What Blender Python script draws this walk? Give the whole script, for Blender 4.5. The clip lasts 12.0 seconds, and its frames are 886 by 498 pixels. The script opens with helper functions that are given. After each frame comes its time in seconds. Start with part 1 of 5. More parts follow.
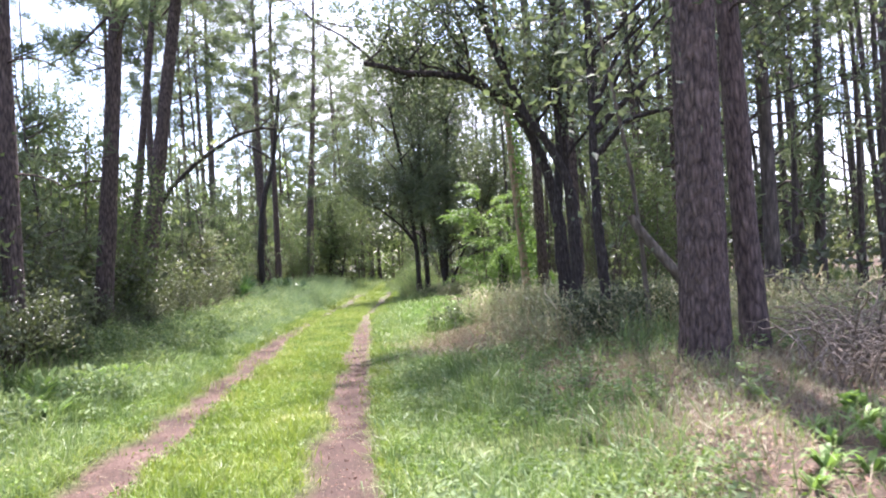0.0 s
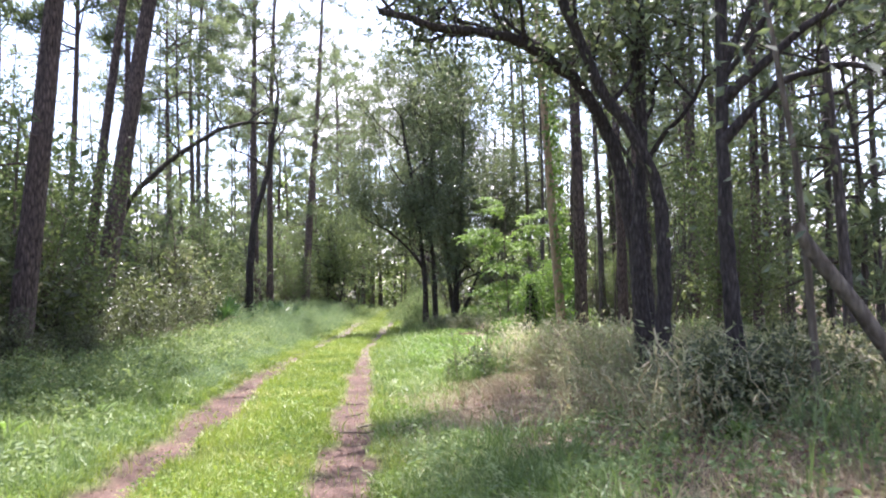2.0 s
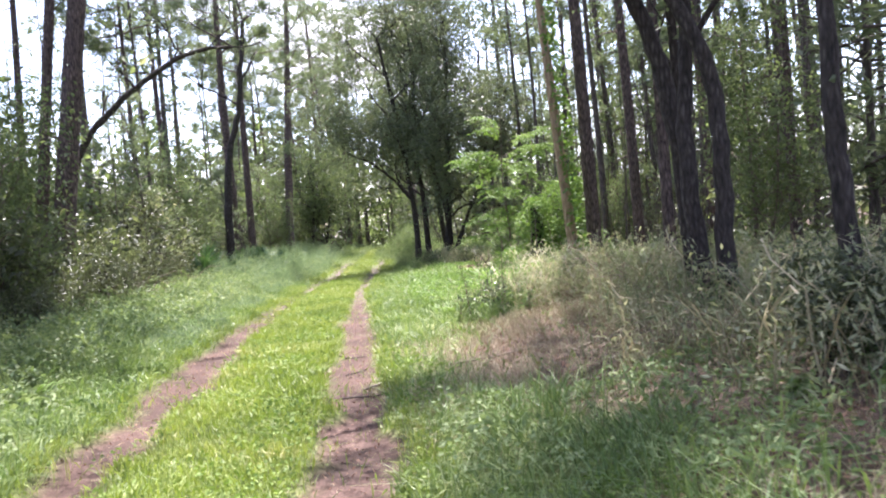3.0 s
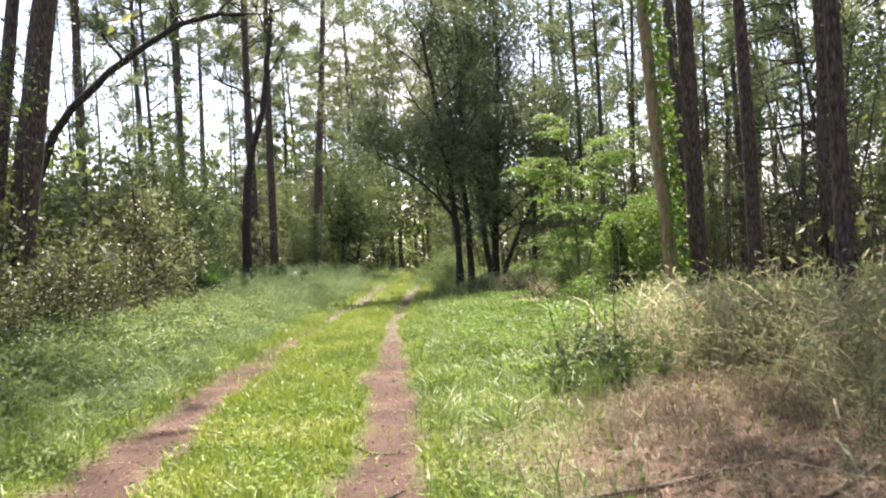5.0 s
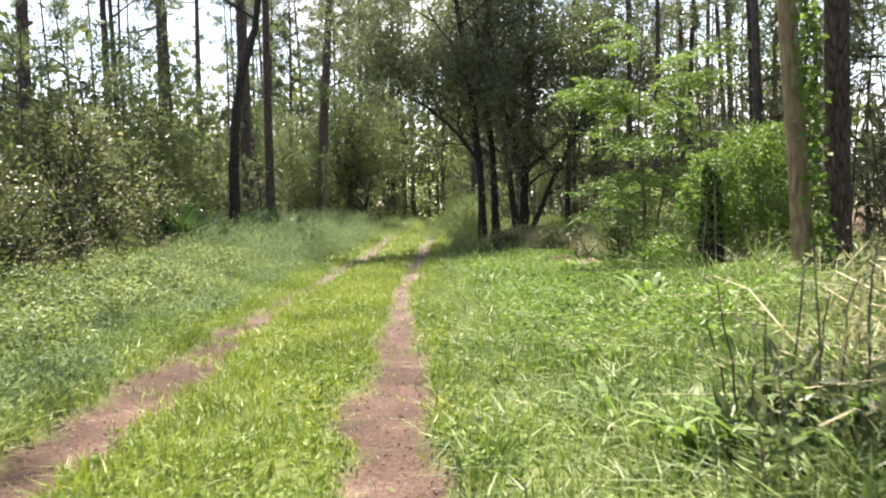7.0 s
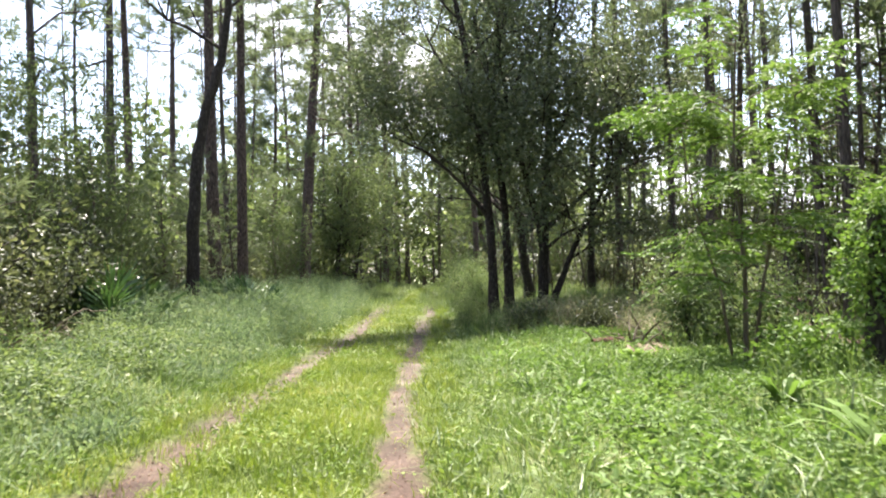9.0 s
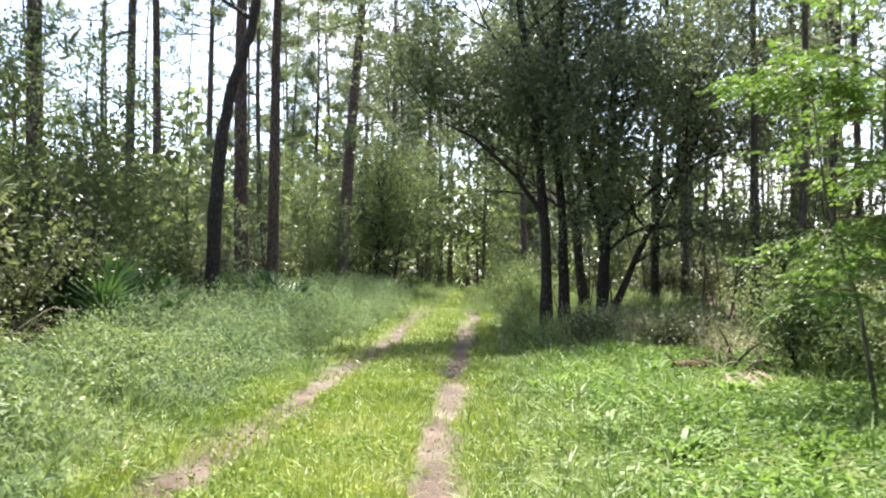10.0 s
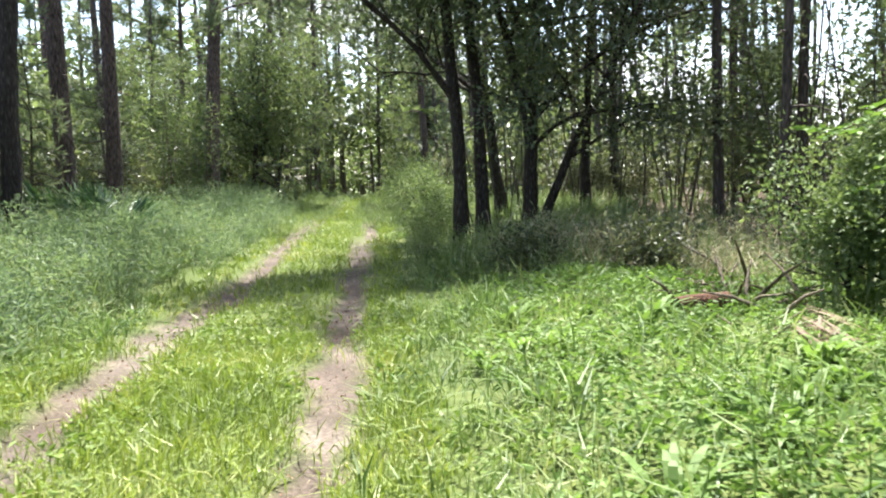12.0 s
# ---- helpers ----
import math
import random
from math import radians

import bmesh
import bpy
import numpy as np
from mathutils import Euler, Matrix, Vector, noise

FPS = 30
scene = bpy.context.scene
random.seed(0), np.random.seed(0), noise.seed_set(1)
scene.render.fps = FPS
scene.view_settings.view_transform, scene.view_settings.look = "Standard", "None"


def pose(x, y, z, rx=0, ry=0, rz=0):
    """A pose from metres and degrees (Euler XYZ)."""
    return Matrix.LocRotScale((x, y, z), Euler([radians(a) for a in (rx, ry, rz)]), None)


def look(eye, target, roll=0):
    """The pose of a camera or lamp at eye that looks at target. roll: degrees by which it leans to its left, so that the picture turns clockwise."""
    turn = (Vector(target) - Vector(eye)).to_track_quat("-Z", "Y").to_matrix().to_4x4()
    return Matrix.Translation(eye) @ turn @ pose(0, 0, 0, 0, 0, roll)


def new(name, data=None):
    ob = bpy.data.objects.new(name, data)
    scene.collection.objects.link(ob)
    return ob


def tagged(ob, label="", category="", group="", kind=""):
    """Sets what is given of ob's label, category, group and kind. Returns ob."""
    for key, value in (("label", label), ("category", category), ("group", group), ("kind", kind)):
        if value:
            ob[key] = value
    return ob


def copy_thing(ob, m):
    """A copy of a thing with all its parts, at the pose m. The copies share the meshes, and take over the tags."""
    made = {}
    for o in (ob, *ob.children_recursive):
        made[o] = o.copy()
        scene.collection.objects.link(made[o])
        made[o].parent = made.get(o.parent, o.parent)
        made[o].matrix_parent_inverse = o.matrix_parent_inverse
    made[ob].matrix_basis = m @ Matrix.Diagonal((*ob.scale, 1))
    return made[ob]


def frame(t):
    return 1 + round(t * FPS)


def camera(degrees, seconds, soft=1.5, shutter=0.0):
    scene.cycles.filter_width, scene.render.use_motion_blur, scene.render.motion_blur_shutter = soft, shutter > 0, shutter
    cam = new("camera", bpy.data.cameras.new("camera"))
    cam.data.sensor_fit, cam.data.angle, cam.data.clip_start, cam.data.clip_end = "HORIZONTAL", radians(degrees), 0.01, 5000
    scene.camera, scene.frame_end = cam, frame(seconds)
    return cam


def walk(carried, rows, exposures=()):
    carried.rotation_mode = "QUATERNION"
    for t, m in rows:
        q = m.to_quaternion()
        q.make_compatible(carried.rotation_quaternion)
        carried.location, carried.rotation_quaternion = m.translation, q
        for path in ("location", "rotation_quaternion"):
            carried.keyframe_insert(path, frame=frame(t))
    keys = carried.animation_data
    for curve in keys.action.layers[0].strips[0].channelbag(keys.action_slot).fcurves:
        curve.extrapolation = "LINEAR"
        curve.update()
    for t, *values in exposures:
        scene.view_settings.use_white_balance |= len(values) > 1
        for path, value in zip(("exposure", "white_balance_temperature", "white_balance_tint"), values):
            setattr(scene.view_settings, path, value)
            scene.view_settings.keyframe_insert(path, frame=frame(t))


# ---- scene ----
cam = camera(55.5, 12.0, soft=2.05, shutter=0.25)
METRES, EYE, TILT, LEAN, TURN = 25.0, 1.48, 0.0, 0.0, -5.0
ROWS = [
    (0.0, 0.0, 0.0, 0.0, 0.07, 1.16, 3.49),
    (0.5, -0.0048, 0.0418, -0.0006, 0.38, 1.64, 6.16),
    (1.0, -0.007, 0.0844, -0.0018, 0.29, 1.25, 5.49),
    (1.5, -0.0112, 0.1221, -0.0013, 0.66, 1.79, 2.76),
    (2.0, -0.0177, 0.1682, -0.0008, 0.05, 3.17, 1.17),
    (2.5, -0.0233, 0.2086, -0.002, -1.48, -0.19, 2.49),
    (3.0, -0.0289, 0.2465, -0.0041, -0.94, -1.28, 5.08),
    (5.0, -0.0449, 0.4109, -0.0068, 1.26, 0.59, 3.12),
    (5.5, -0.048, 0.4489, -0.007, 2.18, 1.33, 4.49),
    (6.0, -0.0521, 0.4937, -0.0069, 3.75, 0.64, 5.14),
    (6.5, -0.0542, 0.535, -0.0081, 2.47, -3.32, 3.09),
    (8.5, -0.0729, 0.7026, -0.0061, 2.73, 0.88, -0.36),
    (9.0, -0.075, 0.7465, -0.0078, 1.55, 1.73, 1.68),
    (9.5, -0.0777, 0.7893, -0.0074, -0.14, 3.13, 0.41),
    (10.0, -0.0817, 0.835, -0.0063, 4.42, 1.74, -0.07),
    (10.5, -0.0808, 0.8763, -0.0078, 2.24, -1.04, 0.62),
    (11.0, -0.0832, 0.9172, -0.0097, 0.66, -2.78, 3.34),
    (11.5, -0.0849, 0.9596, -0.0097, -1.29, -3.43, 2.41),
    (12.0, -0.0873, 0.9951, -0.009, -2.66, -4.63, 1.97),
]
EXPOSURES = [(0.0, 2.3, 5950, 25), (3.0, 2.33, 6050, 25), (5.0, 2.05, 6800, 21), (6.5, 1.98, 6850, 17), (8.5, 2.05, 6650, 15), (12.0, 2.15, 6250, 11)]
walk(cam, [(t, pose(0, 0, EYE, TILT, LEAN, TURN) @ pose(METRES * x, METRES * y, METRES * z, 90 + pitch, roll, yaw)) for t, x, y, z, yaw, pitch, roll in ROWS], EXPOSURES)

# ---- world, sun, exposure ----
SUN_AZ, SUN_EL = 9.0, 64.0          # degrees clockwise from straight ahead, and above the ground
world = bpy.data.worlds.new("world")
scene.world = world
world.use_nodes = True
wt = world.node_tree
wt.nodes.clear()
w_out = wt.nodes.new("ShaderNodeOutputWorld")
w_bg = wt.nodes.new("ShaderNodeBackground")
w_sky = wt.nodes.new("ShaderNodeTexSky")
w_sky.sky_type, w_sky.sun_disc = "NISHITA", False
w_sky.sun_elevation, w_sky.sun_rotation = radians(SUN_EL), radians(SUN_AZ)
w_sky.dust_density = 2.0
w_co = wt.nodes.new("ShaderNodeTexCoord")
w_map = wt.nodes.new("ShaderNodeMapping")
w_map.inputs["Scale"].default_value = (1.0, 1.0, 2.2)
w_noise = wt.nodes.new("ShaderNodeTexNoise")
w_noise.inputs["Scale"].default_value, w_noise.inputs["Detail"].default_value = 3.2, 7.0
w_ramp = wt.nodes.new("ShaderNodeValToRGB")
w_ramp.color_ramp.elements[0].position, w_ramp.color_ramp.elements[1].position = 0.48, 0.62
w_mix = wt.nodes.new("ShaderNodeMix")
w_mix.data_type = "RGBA"
w_mix.inputs["B"].default_value = (4.6, 4.7, 4.9, 1)
wt.links.new(w_co.outputs["Generated"], w_map.inputs["Vector"])
wt.links.new(w_map.outputs["Vector"], w_noise.inputs["Vector"])
wt.links.new(w_noise.outputs["Fac"], w_ramp.inputs["Fac"])
wt.links.new(w_ramp.outputs["Color"], w_mix.inputs["Factor"])
wt.links.new(w_sky.outputs["Color"], w_mix.inputs["A"])
wt.links.new(w_mix.outputs["Result"], w_bg.inputs["Color"])
wt.links.new(w_bg.outputs["Background"], w_out.inputs["Surface"])
w_bg.inputs["Strength"].default_value = 0.12

sun = new("sun", bpy.data.lights.new("sun", "SUN"))
sun.data.energy, sun.data.angle, sun.data.color = 5.0, radians(0.6), (1.0, 0.94, 0.84)
_el, _az = radians(SUN_EL), radians(SUN_AZ)
SUN_WAY = Vector((math.sin(_az) * math.cos(_el), math.cos(_az) * math.cos(_el), math.sin(_el)))
sun.matrix_world = look(SUN_WAY * 80, (0, 0, 0))


# ---- materials ----
def nodes_of(name):
    m = bpy.data.materials.new(name)
    m.use_nodes = True
    t = m.node_tree
    t.nodes.clear()
    out = t.nodes.new("ShaderNodeOutputMaterial")
    return m, t, out


def ramp_node(t, stops):
    r = t.nodes.new("ShaderNodeValToRGB")
    els = r.color_ramp.elements
    while len(els) < len(stops):
        els.new(0.5)
    for e, (p, c) in zip(els, stops):
        e.position, e.color = p, (*c, 1)
    return r


def noise_node(t, scale, detail=4.0, vector=None):
    n = t.nodes.new("ShaderNodeTexNoise")
    n.inputs["Scale"].default_value, n.inputs["Detail"].default_value = scale, detail
    if vector is not None:
        t.links.new(vector, n.inputs["Vector"])
    return n


def leaf_material(name, stops, rough=0.5, through_share=0.35, glow=(1.25, 1.3, 0.6), patch=0.6, spec=0.5):
    """Leaves or blades: colour by blade, patches over the place, light let through."""
    m, t, out = nodes_of(name)
    geo = t.nodes.new("ShaderNodeNewGeometry")
    ramp = ramp_node(t, stops)
    n = noise_node(t, patch, 3.0, geo.outputs["Position"])
    add = t.nodes.new("ShaderNodeMath")
    add.operation = "MULTIPLY_ADD"
    add.inputs[1].default_value = 0.55
    t.links.new(geo.outputs["Random Per Island"], add.inputs[0])
    sub = t.nodes.new("ShaderNodeMath")
    sub.operation = "MULTIPLY_ADD"
    sub.inputs[1].default_value, sub.inputs[2].default_value = 1.3, -0.43
    t.links.new(n.outputs["Fac"], sub.inputs[0])
    t.links.new(sub.outputs[0], add.inputs[2])
    t.links.new(add.outputs[0], ramp.inputs["Fac"])
    p = t.nodes.new("ShaderNodeBsdfPrincipled")
    p.inputs["Roughness"].default_value = rough
    p.inputs["Specular IOR Level"].default_value = spec
    t.links.new(ramp.outputs["Color"], p.inputs["Base Color"])
    tr = t.nodes.new("ShaderNodeBsdfTranslucent")
    mul = t.nodes.new("ShaderNodeMix")
    mul.data_type, mul.blend_type = "RGBA", "MULTIPLY"
    mul.inputs["Factor"].default_value = 1.0
    mul.inputs["B"].default_value = (*glow, 1)
    t.links.new(ramp.outputs["Color"], mul.inputs["A"])
    t.links.new(mul.outputs["Result"], tr.inputs["Color"])
    mix = t.nodes.new("ShaderNodeMixShader")
    mix.inputs["Fac"].default_value = through_share
    t.links.new(p.outputs[0], mix.inputs[1])
    t.links.new(tr.outputs[0], mix.inputs[2])
    t.links.new(mix.outputs[0], out.inputs["Surface"])
    return m


def bark_material(name, stops, scale=(9, 9, 1.6), bump=0.5, rough=0.9, furrow=1.0):
    m, t, out = nodes_of(name)
    co = t.nodes.new("ShaderNodeTexCoord")
    mp = t.nodes.new("ShaderNodeMapping")
    mp.inputs["Scale"].default_value = scale
    t.links.new(co.outputs["Object"], mp.inputs["Vector"])
    n1 = noise_node(t, 2.2, 8.0, mp.outputs["Vector"])
    vo = t.nodes.new("ShaderNodeTexVoronoi")
    vo.feature = "DISTANCE_TO_EDGE"
    vo.inputs["Scale"].default_value = 1.6
    t.links.new(mp.outputs["Vector"], vo.inputs["Vector"])
    ramp = ramp_node(t, stops)
    mul = t.nodes.new("ShaderNodeMath")
    mul.operation = "MULTIPLY_ADD"
    mul.inputs[1].default_value = furrow
    t.links.new(vo.outputs["Distance"], mul.inputs[0])
    half = t.nodes.new("ShaderNodeMath")
    half.operation = "MULTIPLY_ADD"
    half.inputs[1].default_value, half.inputs[2].default_value = 1.3, -0.28 - 0.1 * furrow
    t.links.new(n1.outputs["Fac"], half.inputs[0])
    t.links.new(half.outputs[0], mul.inputs[2])
    t.links.new(mul.outputs[0], ramp.inputs["Fac"])
    p = t.nodes.new("ShaderNodeBsdfPrincipled")
    p.inputs["Roughness"].default_value = rough
    p.inputs["Specular IOR Level"].default_value = 0.2
    col = ramp.outputs["Color"]
    t.links.new(col, p.inputs["Base Color"])
    b = t.nodes.new("ShaderNodeBump")
    b.inputs["Strength"].default_value, b.inputs["Distance"].default_value = bump, 0.03
    t.links.new(mul.outputs[0], b.inputs["Height"])
    t.links.new(b.outputs["Normal"], p.inputs["Normal"])
    t.links.new(p.outputs[0], out.inputs["Surface"])
    return m


def ground_material():
    """Soil in the ruts, straw under the trees, thatch under the grass; the share of each comes with the mesh."""
    m, t, out = nodes_of("ground")
    geo = t.nodes.new("ShaderNodeNewGeometry")
    pos = geo.outputs["Position"]
    fine = noise_node(t, 38.0, 8.0, pos)
    wide = noise_node(t, 1.7, 5.0, pos)
    soil = ramp_node(t, [(0.28, (0.022, 0.016, 0.014)), (0.44, (0.043, 0.028, 0.022)), (0.56, (0.077, 0.049, 0.039)), (0.75, (0.17, 0.122, 0.097))])
    straw = ramp_node(t, [(0.3, (0.026, 0.020, 0.014)), (0.5, (0.079, 0.056, 0.042)), (0.7, (0.158, 0.117, 0.088))])
    grass = ramp_node(t, [(0.3, (0.035, 0.05, 0.015)), (0.55, (0.09, 0.12, 0.035)), (0.75, (0.17, 0.16, 0.07))])
    mixin = t.nodes.new("ShaderNodeMath")
    mixin.operation = "MULTIPLY_ADD"
    mixin.inputs[1].default_value = 0.45
    t.links.new(wide.outputs["Fac"], mixin.inputs[0])
    sc = t.nodes.new("ShaderNodeMath")
    sc.operation = "MULTIPLY"
    sc.inputs[1].default_value = 0.55
    t.links.new(fine.outputs["Fac"], sc.inputs[0])
    t.links.new(sc.outputs[0], mixin.inputs[2])
    for r in (soil, straw, grass):
        t.links.new(mixin.outputs[0], r.inputs["Fac"])
    a_soil = t.nodes.new("ShaderNodeAttribute")
    a_soil.attribute_name = "soil"
    a_straw = t.nodes.new("ShaderNodeAttribute")
    a_straw.attribute_name = "straw"
    m1 = t.nodes.new("ShaderNodeMix")
    m1.data_type = "RGBA"
    t.links.new(a_straw.outputs["Fac"], m1.inputs["Factor"])
    t.links.new(grass.outputs["Color"], m1.inputs["A"])
    t.links.new(straw.outputs["Color"], m1.inputs["B"])
    m2 = t.nodes.new("ShaderNodeMix")
    m2.data_type = "RGBA"
    t.links.new(a_soil.outputs["Fac"], m2.inputs["Factor"])
    t.links.new(m1.outputs["Result"], m2.inputs["A"])
    sand = ramp_node(t, [(0.3, (0.05, 0.04, 0.033)), (0.5, (0.105, 0.087, 0.072)), (0.7, (0.22, 0.19, 0.16))])
    t.links.new(mixin.outputs[0], sand.inputs["Fac"])
    a_sand = t.nodes.new("ShaderNodeAttribute")
    a_sand.attribute_name = "sand"
    m3 = t.nodes.new("ShaderNodeMix")
    m3.data_type = "RGBA"
    t.links.new(a_sand.outputs["Fac"], m3.inputs["Factor"])
    t.links.new(soil.outputs["Color"], m3.inputs["A"])
    t.links.new(sand.outputs["Color"], m3.inputs["B"])
    t.links.new(m3.outputs["Result"], m2.inputs["B"])
    p = t.nodes.new("ShaderNodeBsdfPrincipled")
    p.inputs["Roughness"].default_value = 0.95
    p.inputs["Specular IOR Level"].default_value = 0.15
    t.links.new(m2.outputs["Result"], p.inputs["Base Color"])
    b = t.nodes.new("ShaderNodeBump")
    b.inputs["Strength"].default_value, b.inputs["Distance"].default_value = 0.8, 0.03
    t.links.new(mixin.outputs[0], b.inputs["Height"])
    t.links.new(b.outputs["Normal"], p.inputs["Normal"])
    t.links.new(p.outputs[0], out.inputs["Surface"])
    return m


MAT_GROUND = ground_material()
MAT_STRIP = leaf_material("strip_grass", [(0.0, (0.06, 0.10, 0.022)), (0.35, (0.14, 0.20, 0.04)), (0.75, (0.25, 0.30, 0.075)), (1.0, (0.42, 0.39, 0.19))], 0.5, 0.35, (1.15, 1.2, 0.6), 0.8, 0.35)
MAT_HERB = leaf_material("small_herbs", [(0.0, (0.05, 0.095, 0.025)), (0.4, (0.13, 0.20, 0.05)), (0.8, (0.21, 0.285, 0.08)), (1.0, (0.28, 0.33, 0.13))], 0.6, 0.30, (1.1, 1.15, 0.6), 0.9, 0.15)
MAT_VERGE = leaf_material("verge_grass", [(0.0, (0.04, 0.08, 0.028)), (0.35, (0.105, 0.165, 0.056)), (0.75, (0.20, 0.265, 0.10)), (1.0, (0.40, 0.40, 0.24))], 0.5, 0.33, (1.15, 1.2, 0.7), 0.9, 0.35)
MAT_TALL = leaf_material("tall_weeds", [(0.0, (0.055, 0.09, 0.042)), (0.4, (0.135, 0.19, 0.085)), (0.8, (0.23, 0.285, 0.14)), (1.0, (0.38, 0.40, 0.26))], 0.55, 0.36, (1.15, 1.2, 0.7), 0.7, 0.25)
MAT_DRY = leaf_material("dry_grass", [(0.0, (0.11, 0.09, 0.052)), (0.4, (0.25, 0.215, 0.13)), (0.8, (0.37, 0.33, 0.215)), (1.0, (0.48, 0.44, 0.32))], 0.8, 0.25, (1, 1, 0.9))
MAT_GREY = leaf_material("grey_green_leaves", [(0.0, (0.11, 0.125, 0.07)), (0.5, (0.235, 0.26, 0.16)), (1.0, (0.40, 0.40, 0.29))], 0.7, 0.45, (1.1, 1.1, 0.8), 1.2, 0.2)
MAT_STRAW = leaf_material("pine_straw", [(0.0, (0.075, 0.04, 0.027)), (0.5, (0.19, 0.105, 0.068)), (1.0, (0.36, 0.24, 0.16))], 0.8, 0.1, (1, 1, 1))
MAT_PALE = leaf_material("pale_herb_leaves", [(0.0, (0.10, 0.15, 0.065)), (0.5, (0.18, 0.24, 0.11)), (1.0, (0.28, 0.33, 0.18))], 0.7, 0.3, (1.1, 1.15, 0.7), 0.8, 0.15)
MAT_BROAD = leaf_material("broad_leaves", [(0.0, (0.055, 0.10, 0.034)), (0.4, (0.125, 0.20, 0.06)), (0.8, (0.20, 0.295, 0.095)), (1.0, (0.31, 0.385, 0.17))], 0.5, 0.36, (1.15, 1.25, 0.65), 0.9, 0.15)
MAT_OAK = leaf_material("oak_leaves", [(0.0, (0.050, 0.070, 0.042)), (0.5, (0.095, 0.122, 0.070)), (1.0, (0.18, 0.205, 0.13))], 0.38, 0.42, (1.15, 1.2, 0.75), 0.6, 0.6)
MAT_SHRUB = leaf_material("shrub_leaves", [(0.0, (0.034, 0.045, 0.026)), (0.5, (0.080, 0.096, 0.052)), (0.85, (0.145, 0.16, 0.095)), (1.0, (0.30, 0.29, 0.21))], 0.45, 0.38, (1.2, 1.25, 0.75), 0.5)
MAT_YOUNG = leaf_material("young_leaves", [(0.0, (0.045, 0.068, 0.034)), (0.5, (0.105, 0.138, 0.064)), (0.9, (0.175, 0.21, 0.105)), (1.0, (0.27, 0.28, 0.17))], 0.5, 0.5, (1.15, 1.2, 0.75), 0.35, 0.3)
MAT_BRIGHT = leaf_material("bright_leaves", [(0.0, (0.065, 0.115, 0.032)), (0.5, (0.12, 0.195, 0.055)), (1.0, (0.20, 0.28, 0.09))], 0.55, 0.36, (1.1, 1.2, 0.6), 0.6, 0.25)
MAT_FEATHER = leaf_material("feathery_leaves", [(0.0, (0.075, 0.115, 0.07)), (0.5, (0.16, 0.225, 0.125)), (1.0, (0.28, 0.33, 0.19))], 0.6, 0.4, (1.1, 1.15, 0.8), 0.8, 0.2)
MAT_NEEDLE = leaf_material("pine_needles", [(0.0, (0.075, 0.10, 0.058)), (0.5, (0.135, 0.168, 0.095)), (1.0, (0.22, 0.25, 0.155))], 0.6, 0.42, (1.1, 1.15, 0.85), 0.6, 0.3)
MAT_FROND = leaf_material("dead_frond", [(0.0, (0.06, 0.04, 0.026)), (0.5, (0.16, 0.11, 0.07)), (1.0, (0.34, 0.26, 0.18))], 0.75, 0.15, (1, 1, 0.9))
MAT_PALM = leaf_material("palm_leaves", [(0.0, (0.03, 0.07, 0.03)), (0.6, (0.06, 0.12, 0.05)), (1.0, (0.10, 0.17, 0.07))], 0.4, 0.2)
MAT_PINE = bark_material("pine_bark", [(0.0, (0.020, 0.015, 0.014)), (0.3, (0.072, 0.053, 0.049)), (0.65, (0.125, 0.092, 0.083)), (1.0, (0.20, 0.148, 0.13))], (13, 13, 3.4), 0.8, 0.9, 1.35)
MAT_OAKBARK = bark_material("oak_bark", [(0.0, (0.014, 0.012, 0.011)), (0.5, (0.05, 0.041, 0.038)), (1.0, (0.12, 0.10, 0.094))], (14, 14, 4))
MAT_GREYBARK = bark_material("grey_bark", [(0.0, (0.05, 0.04, 0.03)), (0.5, (0.14, 0.115, 0.09)), (1.0, (0.26, 0.22, 0.175))], (8, 8, 1.8))
MAT_THIN = bark_material("thin_pine_bark", [(0.0, (0.03, 0.026, 0.024)), (0.5, (0.095, 0.078, 0.070)), (1.0, (0.19, 0.16, 0.14))], (10, 10, 2.2))
MAT_TAN = bark_material("tan_bark", [(0.0, (0.13, 0.085, 0.055)), (0.5, (0.30, 0.21, 0.14)), (1.0, (0.44, 0.33, 0.23))], (7, 7, 1.8), 0.4, 0.85)
MAT_RED = bark_material("red_rotten_wood", [(0.0, (0.03, 0.015, 0.010)), (0.5, (0.085, 0.042, 0.026)), (1.0, (0.20, 0.11, 0.07))], (20, 20, 8), 0.5)
MAT_STICK = bark_material("dead_wood", [(0.0, (0.08, 0.06, 0.045)), (0.5, (0.22, 0.18, 0.14)), (1.0, (0.42, 0.37, 0.31))], (30, 30, 6), 0.3)


# ---- mesh tools ----
class Geo:
    """Gathers four-cornered faces."""

    def __init__(self):
        self.v, self.f, self.n = [], [], 0

    def add(self, v, f):
        self.v.append(np.asarray(v, dtype=np.float32))
        self.f.append(np.asarray(f, dtype=np.int32) + self.n)
        self.n += len(v)

    def mesh(self, name, material, smooth=False):
        me = bpy.data.meshes.new(name)
        if self.n:
            v, f = np.concatenate(self.v), np.concatenate(self.f)
            me.vertices.add(len(v))
            me.vertices.foreach_set("co", v.ravel())
            me.loops.add(f.size)
            me.loops.foreach_set("vertex_index", f.ravel())
            me.polygons.add(len(f))
            me.polygons.foreach_set("loop_start", np.arange(0, f.size, 4, dtype=np.int32))
            me.polygons.foreach_set("use_smooth", np.full(len(f), smooth))
            me.update(calc_edges=True)
        me.materials.append(material)
        return me


def part(name, g, material, parent, label="", smooth=False):
    ob = new(name, g.mesh(name, material, smooth))
    ob.parent = parent
    return tagged(ob, label)


